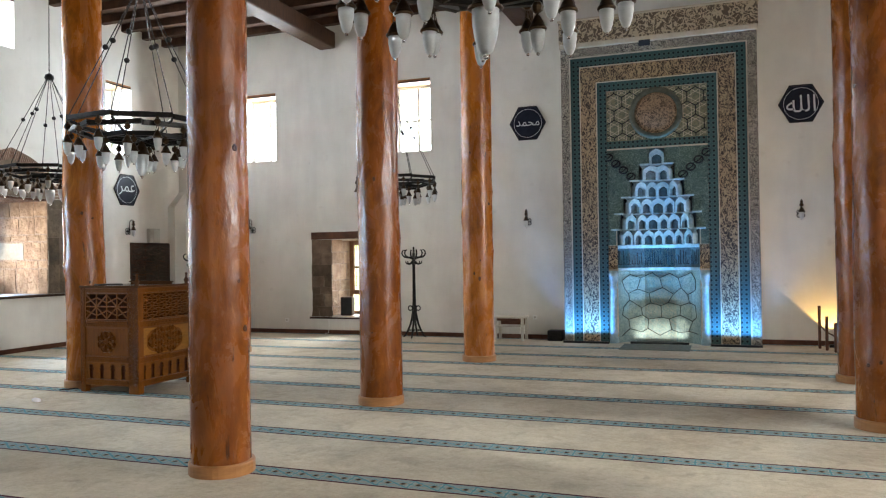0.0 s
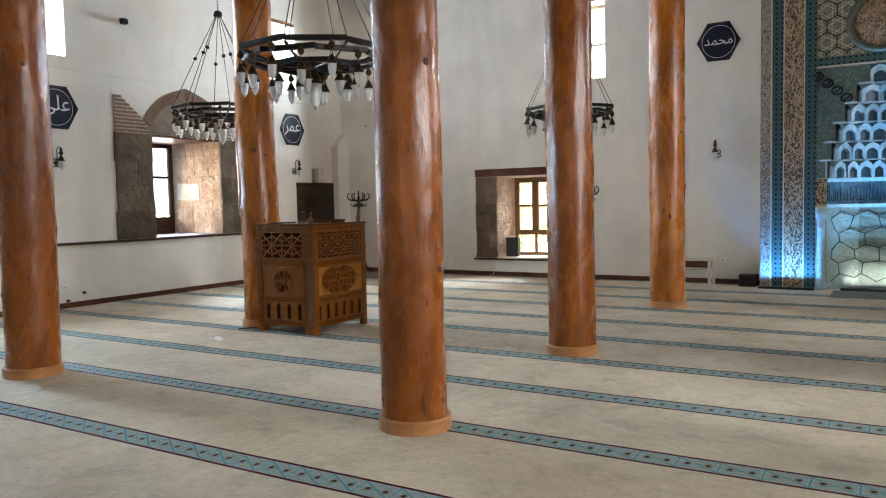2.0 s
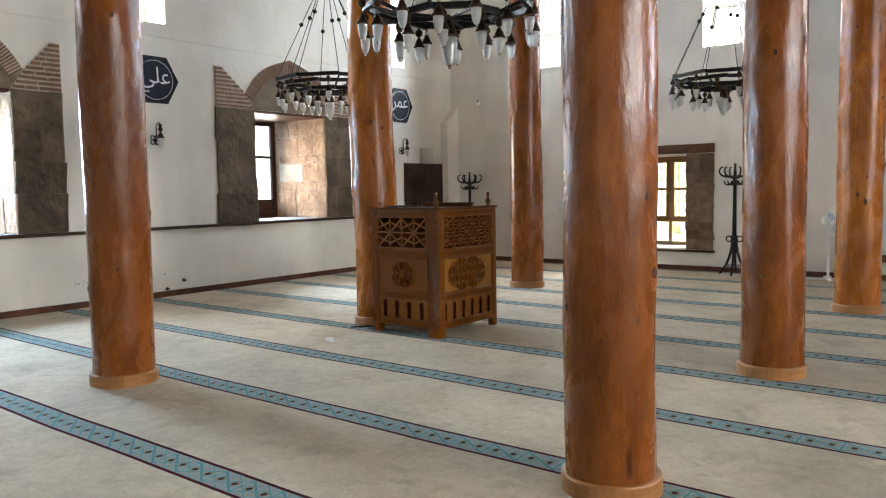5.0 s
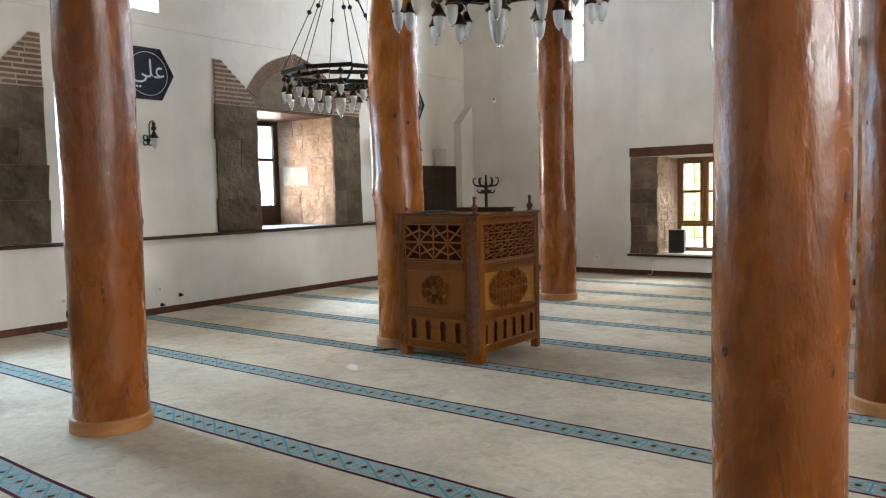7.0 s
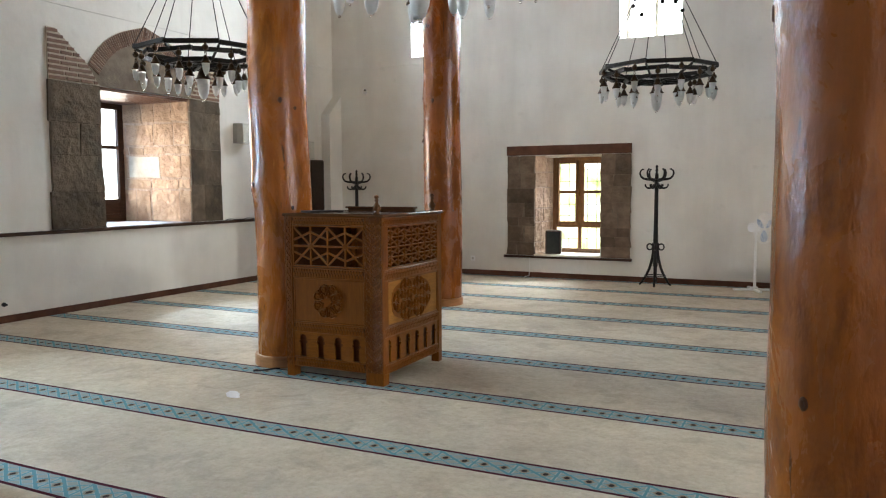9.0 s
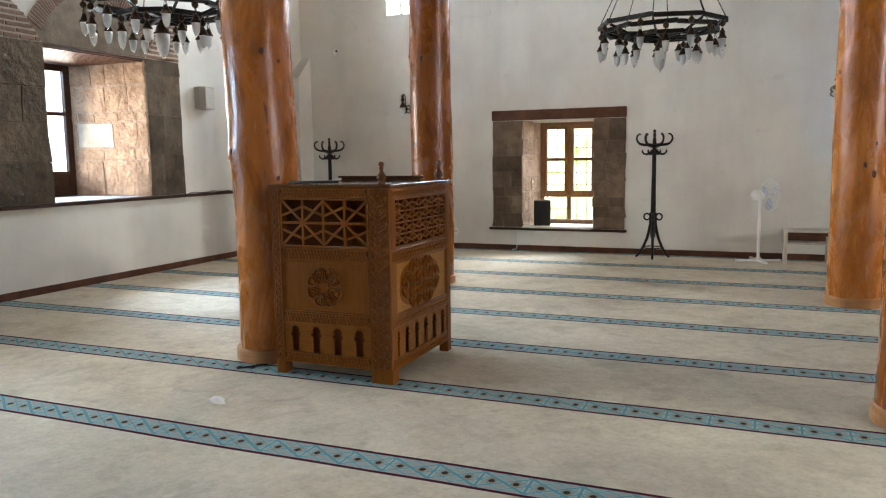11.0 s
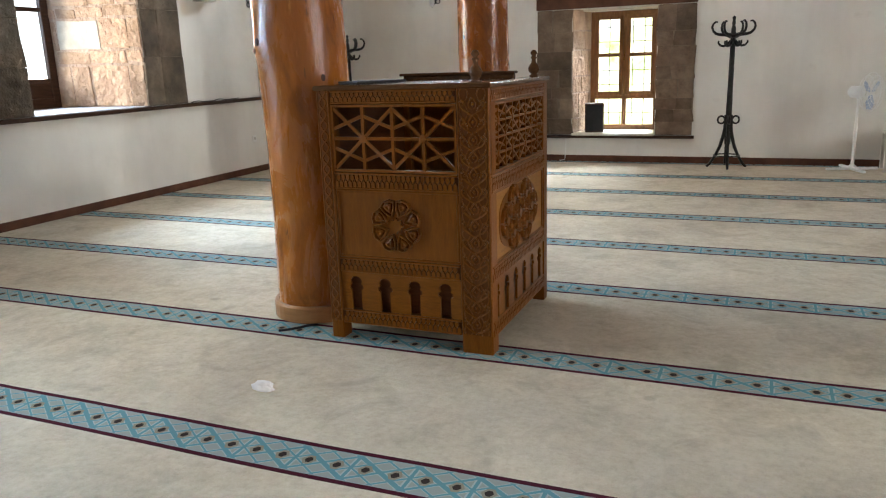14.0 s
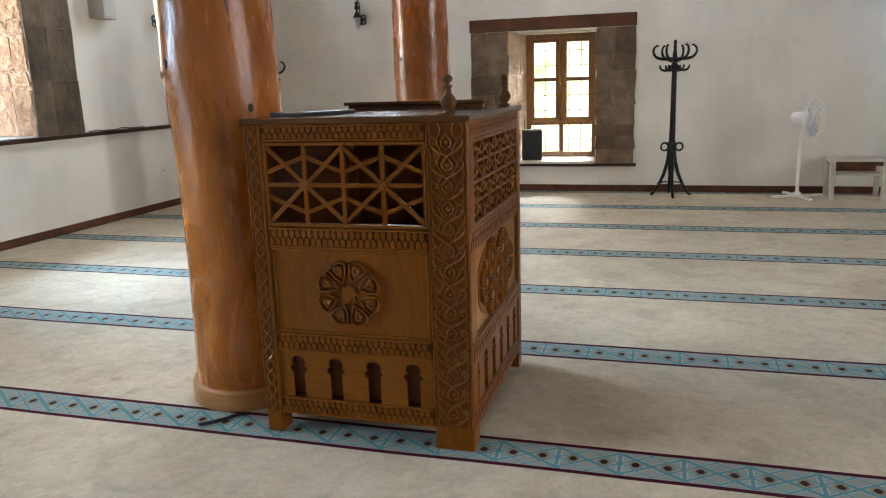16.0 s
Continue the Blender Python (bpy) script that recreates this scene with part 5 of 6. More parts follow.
for rr, cnt in ((0.09, 5), (0.20, 10), (0.31, 15)):
    for i in range(cnt):
        a = 2 * math.pi * i / cnt + rr * 7
        bm = bmesh.new()
        bmesh.ops.create_icosphere(bm, subdivisions=1, radius=0.045, matrix=Matrix.Translation((MC + rr * math.cos(a), MF - 0.05 + rr * 0.09, 4.19 + rr * math.sin(a))) @ Matrix.Diagonal((1, 0.55, 1, 1)))
        part("boss", bm, M_medal, mih, smooth=True)
# spandrels beside the hood, leaf tiles with chain ornament
TIERS = [(1.80, 2.09, 0.715, 7), (2.09, 2.38, 0.66, 6), (2.38, 2.68, 0.60, 5), (2.68, 2.98, 0.47, 4), (2.98, 3.27, 0.31, 2), (3.27, 3.56, 0.125, 1)]
for sg in (-1, 1):
    edge = IX0 if sg < 0 else IX1
    for lo, hi, hw, cnt in TIERS:
        a, b = sorted((edge, MC + sg * (hw + 0.03)))
        part("leaf_tile", bbox(a, b, MF + 0.006, MF + 0.022, lo, hi - 0.002), M_leaf, mih)
    a, b = sorted((edge, MC + sg * 0.72))
    part("inscription_tile", bbox(a, b, MF + 0.004, MF + 0.021, 1.36, 1.79), M_script, mih)
    for i in range(4):
        cx, cz = MC + sg * (0.86 - i * 0.135), 3.43 - i * 0.125
        bm = bmesh.new()
        pts = [(cx + sg * 0.075 * math.cos(t * math.pi / 10), MF + 0.002, cz + 0.062 * math.sin(t * math.pi / 10)) for t in range(20)]
        tube(bm, pts, 0.014, 6, True)
        tube(bm, [(cx - 0.05, MF + 0.002, cz - 0.045), (cx + 0.02, MF, cz + 0.0), (cx + 0.05, MF + 0.002, cz + 0.045)], 0.012, 6)
        part("chain_ornament", bm, M_blackline, mih, "dark linked ornament")
    # slender corner column of the niche
    cx = MC + sg * 0.80
    bm = bmesh.new()
    lathe(bm, [(0.085, 0), (0.085, 0.10), (0.06, 0.13), (0.075, 0.20), (0.055, 0.26), (0.055, 0.98), (0.07, 1.02), (0.05, 1.06), (0.085, 1.20), (0.09, 1.33)], 12, pose(cx, MF + 0.005, 0))
    part("colonnette", bm, M_cell, mih, "slender pale corner column", smooth=True)
# niche of five faces
ND = [(NX0, MF + 0.02), (NX0 + 0.16, MF + 0.27), (MC - 0.28, QY - 0.03), (MC + 0.28, QY - 0.03), (NX1 - 0.16, MF + 0.27), (NX1, MF + 0.02)]
for (xa, ya), (xb, yb) in zip(ND, ND[1:]):
    for lo, hi, mt, nm in ((0.0, 1.33, M_mos, "mosaic_face"), (1.33, 1.38, M_cell, "moulding"), (1.38, 1.74, M_cellblue, "inscription_face"), (1.74, 1.80, M_cell, "moulding"), (1.80, 3.6, M_cellblue, "hood_face")):
        bm = bmesh.new()
        q = Vector((xb - xa, yb - ya)).normalized()
        nn = Vector((q.y, -q.x)) * (0.012 if mt is M_cell and nm == "moulding" else 0.0)
        v = [bm.verts.new((x + nn.x, y + nn.y, zz)) for x, y, zz in ((xa, ya, lo), (xb, yb, lo), (xb, yb, hi), (xa, ya, hi))]
        f = bm.faces.new(v)
        ex = bmesh.ops.extrude_face_region(bm, geom=[f])
        bmesh.ops.translate(bm, vec=(0, 0.012, 0), verts=[g for g in ex["geom"] if isinstance(g, bmesh.types.BMVert)])
        part(nm, bm, mt, mih)
    # upright strokes of the inscription
    rngs = random.Random(int((xa + 5) * 100))
    L = math.hypot(xb - xa, yb - ya)
    bm = bmesh.new()
    u = 0.02
    while u < L - 0.03:
        h = rngs.choice((0.08, 0.16, 0.22, 0.26))
        px, py = xa + (xb - xa) * u / L, ya + (yb - ya) * u / L
        box(bm, px - 0.006, px + 0.006, py - 0.012, py + 0.004, 1.44, 1.44 + h)
        if rngs.random() < 0.6:
            box(bm, px - 0.006, px + 0.04, py - 0.011, py + 0.004, 1.44, 1.452)
        u += rngs.uniform(0.03, 0.06)
    part("inscription", bm, M_blackline, mih, "dark illegible script strokes")
# black interlace on the mosaic faces
bm = bmesh.new()


def on_niche(u, z):
    """A place on the unrolled niche wall: u from 0 to 1."""
    ls = [math.hypot(b[0] - a[0], b[1] - a[1]) for a, b in zip(ND, ND[1:])]
    d = u * sum(ls)
    for (a, b), l in zip(zip(ND, ND[1:]), ls):
        if d <= l:
            return Vector((a[0] + (b[0] - a[0]) * d / l, a[1] + (b[1] - a[1]) * d / l - 0.008, z))
        d -= l
    return Vector((ND[-1][0], ND[-1][1] - 0.008, z))


hexr = 0.17
rngi = random.Random(31)
knots = {}


def knot(i, j):
    """A corner of the uneven six-sided web, shared by its neighbours."""
    if (i, j) not in knots:
        knots[i, j] = (0.5 + i * 0.105 + rngi.uniform(-0.03, 0.03), 0.06 + j * hexr / 2 + rngi.uniform(-0.035, 0.035))
    return knots[i, j]


for i in range(-4, 5):
    for j in range(0, 16):
        if (i % 2 == 0 and j % 6 in (1, 5)) or (i % 2 and j % 6 in (2, 4)):
            ends = []
            if i % 2 == 0:
                ends = [(i + 1, j + 1 if j % 6 == 1 else j - 1), (i - 1, j + 1 if j % 6 == 1 else j - 1)]
                if j % 6 == 5:
                    ends.append((i, j + 2))
            elif j % 6 == 2:
                ends = [(i, j + 2)]
            for e in ends:
                c0, c1 = knot(i, j), knot(*e)
                if 0.02 < min(c0[0], c1[0]) and max(c0[0], c1[0]) < 0.98 and max(c0[1], c1[1]) < 1.32 and min(c0[1], c1[1]) > 0.04:
                    tube(bm, [on_niche(c0[0] + (c1[0] - c0[0]) * t / 4, c0[1] + (c1[1] - c0[1]) * t / 4) for t in range(5)], 0.0075, 4)
part("interlace", bm, M_blackline, mih, "black interlaced line ornament")


def cell(x, y, z0, z1, w, yaw):
    """One stalactite cell: a pointed hood round a dark blue recess."""
    h = z1 - z0
    out = [(-w / 2, 0), (w / 2, 0), (w / 2, h * 0.62), (w * 0.34, h * 0.78), (0, h * 0.94), (-w * 0.34, h * 0.78), (-w / 2, h * 0.62)]
    t = 0.68
    inn = [(-w / 2 * t, h * 0.04), (w / 2 * t, h * 0.04), (w / 2 * t, h * 0.42), (w * 0.19, h * 0.55), (0, h * 0.62), (-w * 0.19, h * 0.55), (-w / 2 * t, h * 0.42)]
    m = Matrix.Translation((x, y, z0)) @ Matrix.Rotation(yaw, 4, "Z")
    bm = bmesh.new()
    for i in range(1, 7):
        j = (i + 1) % 7
        prism(bm, [out[i], out[j], inn[j], inn[i]], -0.055, 0.08, "y", m)
    # sloping little roof
    vs = [bm.verts.new(m @ Vector(p)) for p in ((-w * 0.52, -0.06, h * 0.62), (w * 0.52, -0.06, h * 0.62), (w * 0.52, 0.10, h * 1.02), (0, 0.10, h * 1.08), (-w * 0.52, 0.10, h * 1.02), (0, -0.065, h * 0.98))]
    bm.faces.new((vs[0], vs[5], vs[3], vs[4]))
    bm.faces.new((vs[1], vs[2], vs[3], vs[5]))
    bmesh.ops.remove_doubles(bm, verts=bm.verts[:], dist=0.0005)
    hood = part("hood_cell", bm, M_cell, mih)
    bm = bmesh.new()
    prism(bm, inn, 0.02, 0.05, "y", m)
    part("recess", bm, M_cellblue, hood, "dark blue glazed recess")


for lo, hi, hw, cnt in TIERS:
    n = cnt
    depth = 0.30 * hw / 0.72
    for i in range(n):
        u = (i + 0.5) / n * 2 - 1
        x = MC + u * hw * (1 - 0.5 / n) if n > 1 else MC
        y = MF + 0.02 + depth * (1 - u * u) * 0.9
        cell(x, y, lo, hi, 2 * hw / n * (1.05 if i % 2 == 0 else 0.86), -u * 0.9)
    bm = bmesh.new()
    N = 16
    fr_ = [(MC + hw * (2 * i / N - 1), MF - 0.01 + depth * (1 - (2 * i / N - 1) ** 2) * 0.9) for i in range(N + 1)]
    prism(bm, fr_ + [(MC + hw, QY - 0.04), (MC - hw, QY - 0.04)], lo - 0.016, lo + 0.002, "z")
    part("tier_shelf", bm, M_cell, mih)
    if hw < 0.71:
        for sg in (-1, 1):
            a, b = sorted((MC + sg * hw, MC + sg * (hw + 0.17)))
            part("tier_wing", bbox(a, b, MF - 0.012, MF + 0.02, lo - 0.02, lo + 0.012, 0.003), M_cell, mih)
bm = bmesh.new()
for lo, hi, hw, cnt in TIERS:
    for sg in (-1, 1):
        a, b = sorted((MC + sg * (hw + 0.002), MC + sg * 0.722))
        if b - a > 0.01:
            box(bm, a, b, MF + 0.023, QY - 0.04, lo, hi)
part("hood_fill", bm, M_leaf, mih)

# niche lamps
def strip_lamp(x, w, colour, watts, tilt, y, z=0.05, spread=180):
    f = hub("floor_uplight", "thin low strip uplight on the floor before the niche", "lamp", pose(x, y, 0), "uplights")
    part("housing", bbox(-w / 2 - 0.01, w / 2 + 0.01, -0.035, 0.035, 0.0, z - 0.012, 0.004), M_plastic_k, f)
    area("uplight", pose(x, y, z, 180 - tilt, 0, 0), w, 0.05, watts, colour, spread)


strip_lamp(MX0 + 0.42, 0.82, (0.10, 0.40, 1.0), 30, 12, MF - 0.17, 0.05, 80)
strip_lamp(MX1 - 0.42, 0.82, (0.10, 0.40, 1.0), 30, 12, MF - 0.17, 0.05, 80)
strip_lamp(MC, 1.0, (0.20, 0.56, 1.0), 27, 5, MF - 0.02, 0.05, 46)
strip_lamp(MC, 0.8, (1.0, 0.88, 0.74), 6, 30, MF + 0.2, 0.04, 120)
bm = bmesh.new()
box(bm, -0.58, 0.58, -0.42, 0.42, 0, 0.012, 0.004)
thing("prayer_rug", bm, noisy("grey_green_wool", [(0.3, (0.10, 0.11, 0.09)), (0.7, (0.17, 0.18, 0.15))], 18, 0.95, bscale=200), "thin grey-green rug lying before the prayer niche", "rug", m=pose(MC - 0.02, 13.72, 0.002))


# ---- chandeliers ----
def hung_lamp(parent, x, y, z, size=1.0, wires=0.145):
    """Frosted tulip lamp under a bronze cap, on three thin wires from a dark knob."""
    s = size
    top = z
    bm = bmesh.new()
    lathe(bm, [(0.012, -0.068), (0.030, -0.054), (0.036, -0.030), (0.026, -0.010), (0.014, 0.0), (0.012, 0.02)], 8, pose(x, y, top))
    for i in range(3):
        a = 2 * math.pi * i / 3 + x * 3
        tube(bm, [(x, y, top - 0.05), (x + 0.045 * s * math.cos(a), y + 0.045 * s * math.sin(a), top - 0.05 - wires)], 0.003, 4)
    lamp = part("lamp", bm, M_bronze, parent)
    zc = top - 0.05 - wires
    bm = bmesh.new()
    lathe(bm, [(0.060 * s, -0.012), (0.066 * s, -0.004), (0.060 * s, 0.006), (0.052 * s, 0.012), (0.040 * s, 0.045 * s), (0.022 * s, 0.078 * s), (0.012 * s, 0.092 * s), (0.003, 0.096 * s)], 14, pose(x, y, zc))
    part("cap", bm, M_bronze, lamp, "dark bronze cap", smooth=True)
    bm = bmesh.new()
    lathe(bm, [(0.014 * s, -0.165 * s), (0.026 * s, -0.155 * s), (0.040 * s, -0.115 * s), (0.049 * s, -0.06 * s), (0.050 * s, -0.010)], 14, pose(x, y, zc))
    part("glass", bm, M_frost, lamp, "frosted white glass tulip", smooth=True)
    bm = bmesh.new()
    bmesh.ops.create_icosphere(bm, subdivisions=2, radius=0.012 * s, matrix=Matrix.Translation((x, y, zc - 0.176 * s)))
    part("knob", bm, M_clear, lamp, "clear glass drop", smooth=True)


def flat_bar(bm, p, q, hgt, thick):
    """An upright flat iron bar from p to q."""
    p, q = Vector(p), Vector(q)
    d = (q - p)
    L = d.length
    m = Matrix.Translation((p + q) / 2) @ d.to_track_quat("X", "Z").to_matrix().to_4x4()
    box(bm, -L / 2, L / 2, -thick / 2, thick / 2, -hgt / 2, hgt / 2, 0.003, m)


def chandelier(x, y, z):
    c = hub("chandelier", "dark iron ring chandelier with unlit frosted glass lamps", "chandelier", pose(x, y, z), "ring chandeliers")
    R = 0.76
    for name, r, dz, off, n in (("outer_bar", R, 0.0, 0.0, 8), ("star_bar", R * 0.93, -0.075, math.pi / 8, 8), ("inner_bar", R * 0.56, -0.145, 0.0, 8)):
        for i in range(n):
            a0, a1 = off + 2 * math.pi * i / n, off + 2 * math.pi * (i + 1) / n
            bm = bmesh.new()
            flat_bar(bm, (r * math.cos(a0), r * math.sin(a0), dz), (r * math.cos(a1), r * math.sin(a1), dz + 0.012), 0.05, 0.045)
            part(name, bm, M_iron, c)
    bm = bmesh.new()
    for i in range(8):
        a = 2 * math.pi * i / 8
        flat_bar(bm, (R * 0.54 * math.cos(a), R * 0.54 * math.sin(a), -0.15), (R * 0.98 * math.cos(a), R * 0.98 * math.sin(a), -0.03), 0.03, 0.02)
    for i in range(4):
        a = math.pi * i / 4
        flat_bar(bm, (-R * 0.56 * math.cos(a), -R * 0.56 * math.sin(a), -0.150 - 0.001 * i), (R * 0.56 * math.cos(a), R * 0.56 * math.sin(a), -0.150 - 0.001 * i), 0.025, 0.02)
    part("spokes", bm, M_iron, c)
    apex = 1.52
    for i in range(8):
        a = 2 * math.pi * i / 8
        top = Vector((0.03 * math.cos(a), 0.03 * math.sin(a), apex))
        foot = Vector((R * math.cos(a), R * math.sin(a), 0.02))
        bm = bmesh.new()
        tube(bm, [foot, top], 0.006, 5)
        rod = part("rod", bm, M_iron, c)
        bm = bmesh.new()
        k = 0.52 if i % 2 else 0.62
        bmesh.ops.create_icosphere(bm, subdivisions=2, radius=0.032, matrix=Matrix.Translation(foot + (top - foot) * k))
        part("ball", bm, M_iron, rod, smooth=True)
    bm = bmesh.new()
    lathe(bm, [(0.06, -0.03), (0.075, 0.0), (0.06, 0.05), (0.02, 0.075), (0.008, 0.08)], 12, pose(0, 0, apex))
    part("crown", bm, M_iron, c, smooth=True)
    bm = bmesh.new()
    L = CZ + 0.03 - z - apex - 0.08
    n = int(L / 0.045)
    for i in range(n):
        zz = apex + 0.08 + (i + 0.5) * L / n
        pts = [(0.011 * math.cos(t * math.pi / 4) * (1 if i % 2 else 0), 0.011 * math.cos(t * math.pi / 4) * (0 if i % 2 else 1), zz + 0.028 * math.sin(t * math.pi / 4)) for t in range(8)]
        tube(bm, pts, 0.0035, 4, True)
    part("chain", bm, M_iron, c)
    for i in range(16):
        a = 2 * math.pi * (i + 0.5) / 16
        r = R * (0.97 if i % 2 else 0.95)
        hung_lamp(c, r * math.cos(a), r * math.sin(a), -0.03 if i % 2 else -0.09, 0.82)
    for i in range(8):
        a = 2 * math.pi * (i + 0.25) / 8
        hung_lamp(c, R * 0.56 * math.cos(a), R * 0.56 * math.sin(a), -0.175, 0.82, 0.10)
    hung_lamp(c, 0, 0, -0.165, 1.45, 0.09)
    return c


ch = chandelier(-5.57, 13.03, 3.08)
for x, y, z, r in ((-10.2, 9.5, 3.13, 12), (-5.85, 6.75, 3.10, 20), (-1.02, 3.85, 3.20, 8)):
    copy_thing(ch, pose(x, y, z, 0, 0, r))


# ---- wall lamps and plaques ----
def sconce(m):
    s = hub("wall_lamp", "black iron wall lamp with a small hanging glass", "wall lamp", m, "wall lamps")
    bm = bmesh.new()
    for i in range(4):
        a = math.pi / 2 * i + math.pi / 4
        cx, cz = 0.045 * math.cos(a), 0.045 * math.sin(a)
        tube(bm, [(cx + 0.032 * math.cos(t * math.pi / 5), -0.015, cz + 0.032 * math.sin(t * math.pi / 5)) for t in range(10)], 0.008, 6, True)
    lathe(bm, [(0.022, 0), (0.022, 0.02), (0.01, 0.028)], 10, Matrix.Rotation(radians(90), 4, "X"))
    part("scroll_plate", bm, M_iron, s)
    bm = bmesh.new()
    tube(bm, [(0, -0.015, -0.06), (0, -0.05, -0.03), (0, -0.06, 0.10), (0, -0.06, 0.20), (0, -0.10, 0.235), (0, -0.15, 0.24), (0, -0.165, 0.215)], 0.0075, 6)
    part("arm", bm, M_iron, s, smooth=True)
    bm = bmesh.new()
    bmesh.ops.create_icosphere(bm, subdivisions=2, radius=0.027, matrix=Matrix.Translation((0, -0.165, 0.20)))
    part("ball", bm, M_bronze, s, smooth=True)
    hung_lamp(s, 0, -0.165, 0.18, 0.85, 0.10)
    return s


sc = sconce(pose(-3.48, QY - 0.002, 2.30))
for x in (-9.86, 1.41):
    copy_thing(sc, pose(x, QY - 0.002, 2.30))
for y in (7.66, 13.05):
    copy_thing(sc, pose(LX + 0.002, y, 2.28, 0, 0, 90))

M_navy = noisy("black_lacquer_board", [(0.3, (0.008, 0.010, 0.018)), (0.7, (0.016, 0.020, 0.036))], 8, 0.35, bstr=0)
M_silver = noisy("silver_paint", [(0.3, (0.50, 0.52, 0.55)), (0.7, (0.68, 0.70, 0.72))], 20, 0.4, bstr=0)


def glyphs(text, width, height, material, parent, m):
    cu = bpy.data.curves.new("script", "FONT")
    cu.body, cu.extrude, cu.size = text, 0.0, 1.0
    tmp = new("script", cu)
    bpy.context.view_layer.update()
    me = bpy.data.meshes.new_from_object(tmp.evaluated_get(bpy.context.evaluated_depsgraph_get()))
    bpy.data.objects.remove(tmp)
    co = [v.co.copy() for v in me.vertices]
    x0, x1 = min(c.x for c in co), max(c.x for c in co)
    y0, y1 = min(c.y for c in co), max(c.y for c in co)
    k = min(width / (x1 - x0), height / (y1 - y0))
    for v in me.vertices:
        v.co = Vector(((v.co.x - (x0 + x1) / 2) * k, -0.0155, (v.co.y - (y0 + y1) / 2) * k * 1.05))
    me.materials.clear()
    me.materials.append(material)
    ob = new("lettering", me)
    ob.parent = parent
    ob["label"] = "silver calligraphy"


def plaque(m, text, size=0.335):
    p = hub("hexagonal_plaque", "black six-sided calligraphy plaque with silver lettering", "plaque", m, "calligraphy plaques")
    hexa = [(1.1 * size * math.cos(math.pi / 3 * i), size * 1.14 * math.sin(math.pi / 3 * i)) for i in range(6)]
    bm = bmesh.new()
    prism(bm, hexa, -0.012, 0.0, "y")
    part("board", bm, M_navy, p)
    bm = bmesh.new()
    inn = [(a * 0.94, b * 0.94) for a, b in hexa]
    for i in range(6):
        j = (i + 1) % 6
        prism(bm, [hexa[i], hexa[j], inn[j], inn[i]], -0.026, -0.001, "y")
    part("rim", bm, M_plastic_k, p, "black raised rim")
    bm = bmesh.new()
    N = 40
    for i in range(N):
        a0, a1 = 2 * math.pi * i / N, 2 * math.pi * (i + 1) / N
        r0, r1 = size * 0.82, size * 0.84
        prism(bm, [(r0 * math.cos(a0), r0 * math.sin(a0)), (r0 * math.cos(a1), r0 * math.sin(a1)), (r1 * math.cos(a1), r1 * math.sin(a1)), (r1 * math.cos(a0), r1 * math.sin(a0))], -0.0145, -0.011, "y")
    part("circle", bm, M_silver, p, "thin silver circle")
    glyphs(text, size * 1.4, size * 1.1, M_silver, p, m)
    return p


plaque(pose(-3.455, QY - 0.004, 4.25), "\ufeaa\ufee4\ufea4\ufee3")
plaque(pose(1.445, QY - 0.004, 4.23), "\ufeea\ufee0\ufedf\ufe8d")
plaque(pose(LX + 0.004, 7.71, 3.14, 0, 0, 90), "\ufef2\ufee0\ufecb")
plaque(pose(LX + 0.004, 13.03, 3.17, 0, 0, 90), "\ufeae\ufee4\ufecb")


# ---- coat stands ----
def coat_stand(m):
    c = hub("coat_stand", "black bentwood-style iron coat stand with curved hooks", "coat stand", m, "coat stands")
    bm = bmesh.new()
    lathe(bm, [(0.036, 0.30), (0.042, 0.50), (0.038, 0.62), (0.032, 1.0), (0.029, 1.55), (0.030, 1.60), (0.026, 1.70), (0.016, 1.74), (0.022, 1.76), (0.016, 1.80), (0.022, 1.83), (0.004, 1.85)], 12)
    part("pole", bm, M_iron, c, smooth=True)

    def arm(name, a, prof, radii):
        d = Vector((math.cos(a), math.sin(a), 0))
        bm = bmesh.new()
        tube(bm, [d * r + Vector((0, 0, z)) for r, z in prof], radii, 7)
        part(name, bm, M_iron, c, smooth=True)
    for i in range(6):
        a = 2 * math.pi * i / 6 + 0.12
        arm("upper_hook", a, [(0.02, 1.60), (0.08, 1.628), (0.15, 1.632), (0.20, 1.645), (0.235, 1.68), (0.248, 1.72), (0.238, 1.76), (0.21, 1.785), (0.185, 1.78)], [0.022, 0.021, 0.019, 0.017, 0.015, 0.014, 0.013, 0.012, 0.010])
        arm("lower_hook", a, [(0.02, 1.56), (0.06, 1.515), (0.105, 1.495), (0.145, 1.505), (0.168, 1.535), (0.165, 1.56)], [0.019, 0.018, 0.016, 0.014, 0.012, 0.010])
    for i in range(4):
        a = 2 * math.pi * i / 4 + 0.12
        arm("leg", a, [(0.03, 0.66), (0.034, 0.50), (0.05, 0.40), (0.085, 0.27), (0.135, 0.15), (0.20, 0.045), (0.235, 0.012)], [0.022, 0.023, 0.023, 0.021, 0.019, 0.017, 0.015])
        arm("scroll", a, [(0.085 + 0.042 * math.cos(2.9 - t * 0.52), 0.60 + 0.047 * math.sin(2.9 - t * 0.52)) for t in range(12)], 0.012)
    bm = bmesh.new()
    lathe(bm, [(0.03, 1.585), (0.07, 1.605), (0.075, 1.62), (0.03, 1.635)], 14)
    part("collar", bm, M_iron, c, smooth=True)
    bm = bmesh.new()
    tube(bm, [(0.155 * math.cos(t * math.pi / 10), 0.155 * math.sin(t * math.pi / 10), 0.155) for t in range(20)], 0.009, 6, True)
    part("ring", bm, M_iron, c, smooth=True)
    return c


cs = coat_stand(pose(-5.79, 14.36, 0))
copy_thing(cs, pose(-11.10, 14.25, 0, 0, 0, 25))


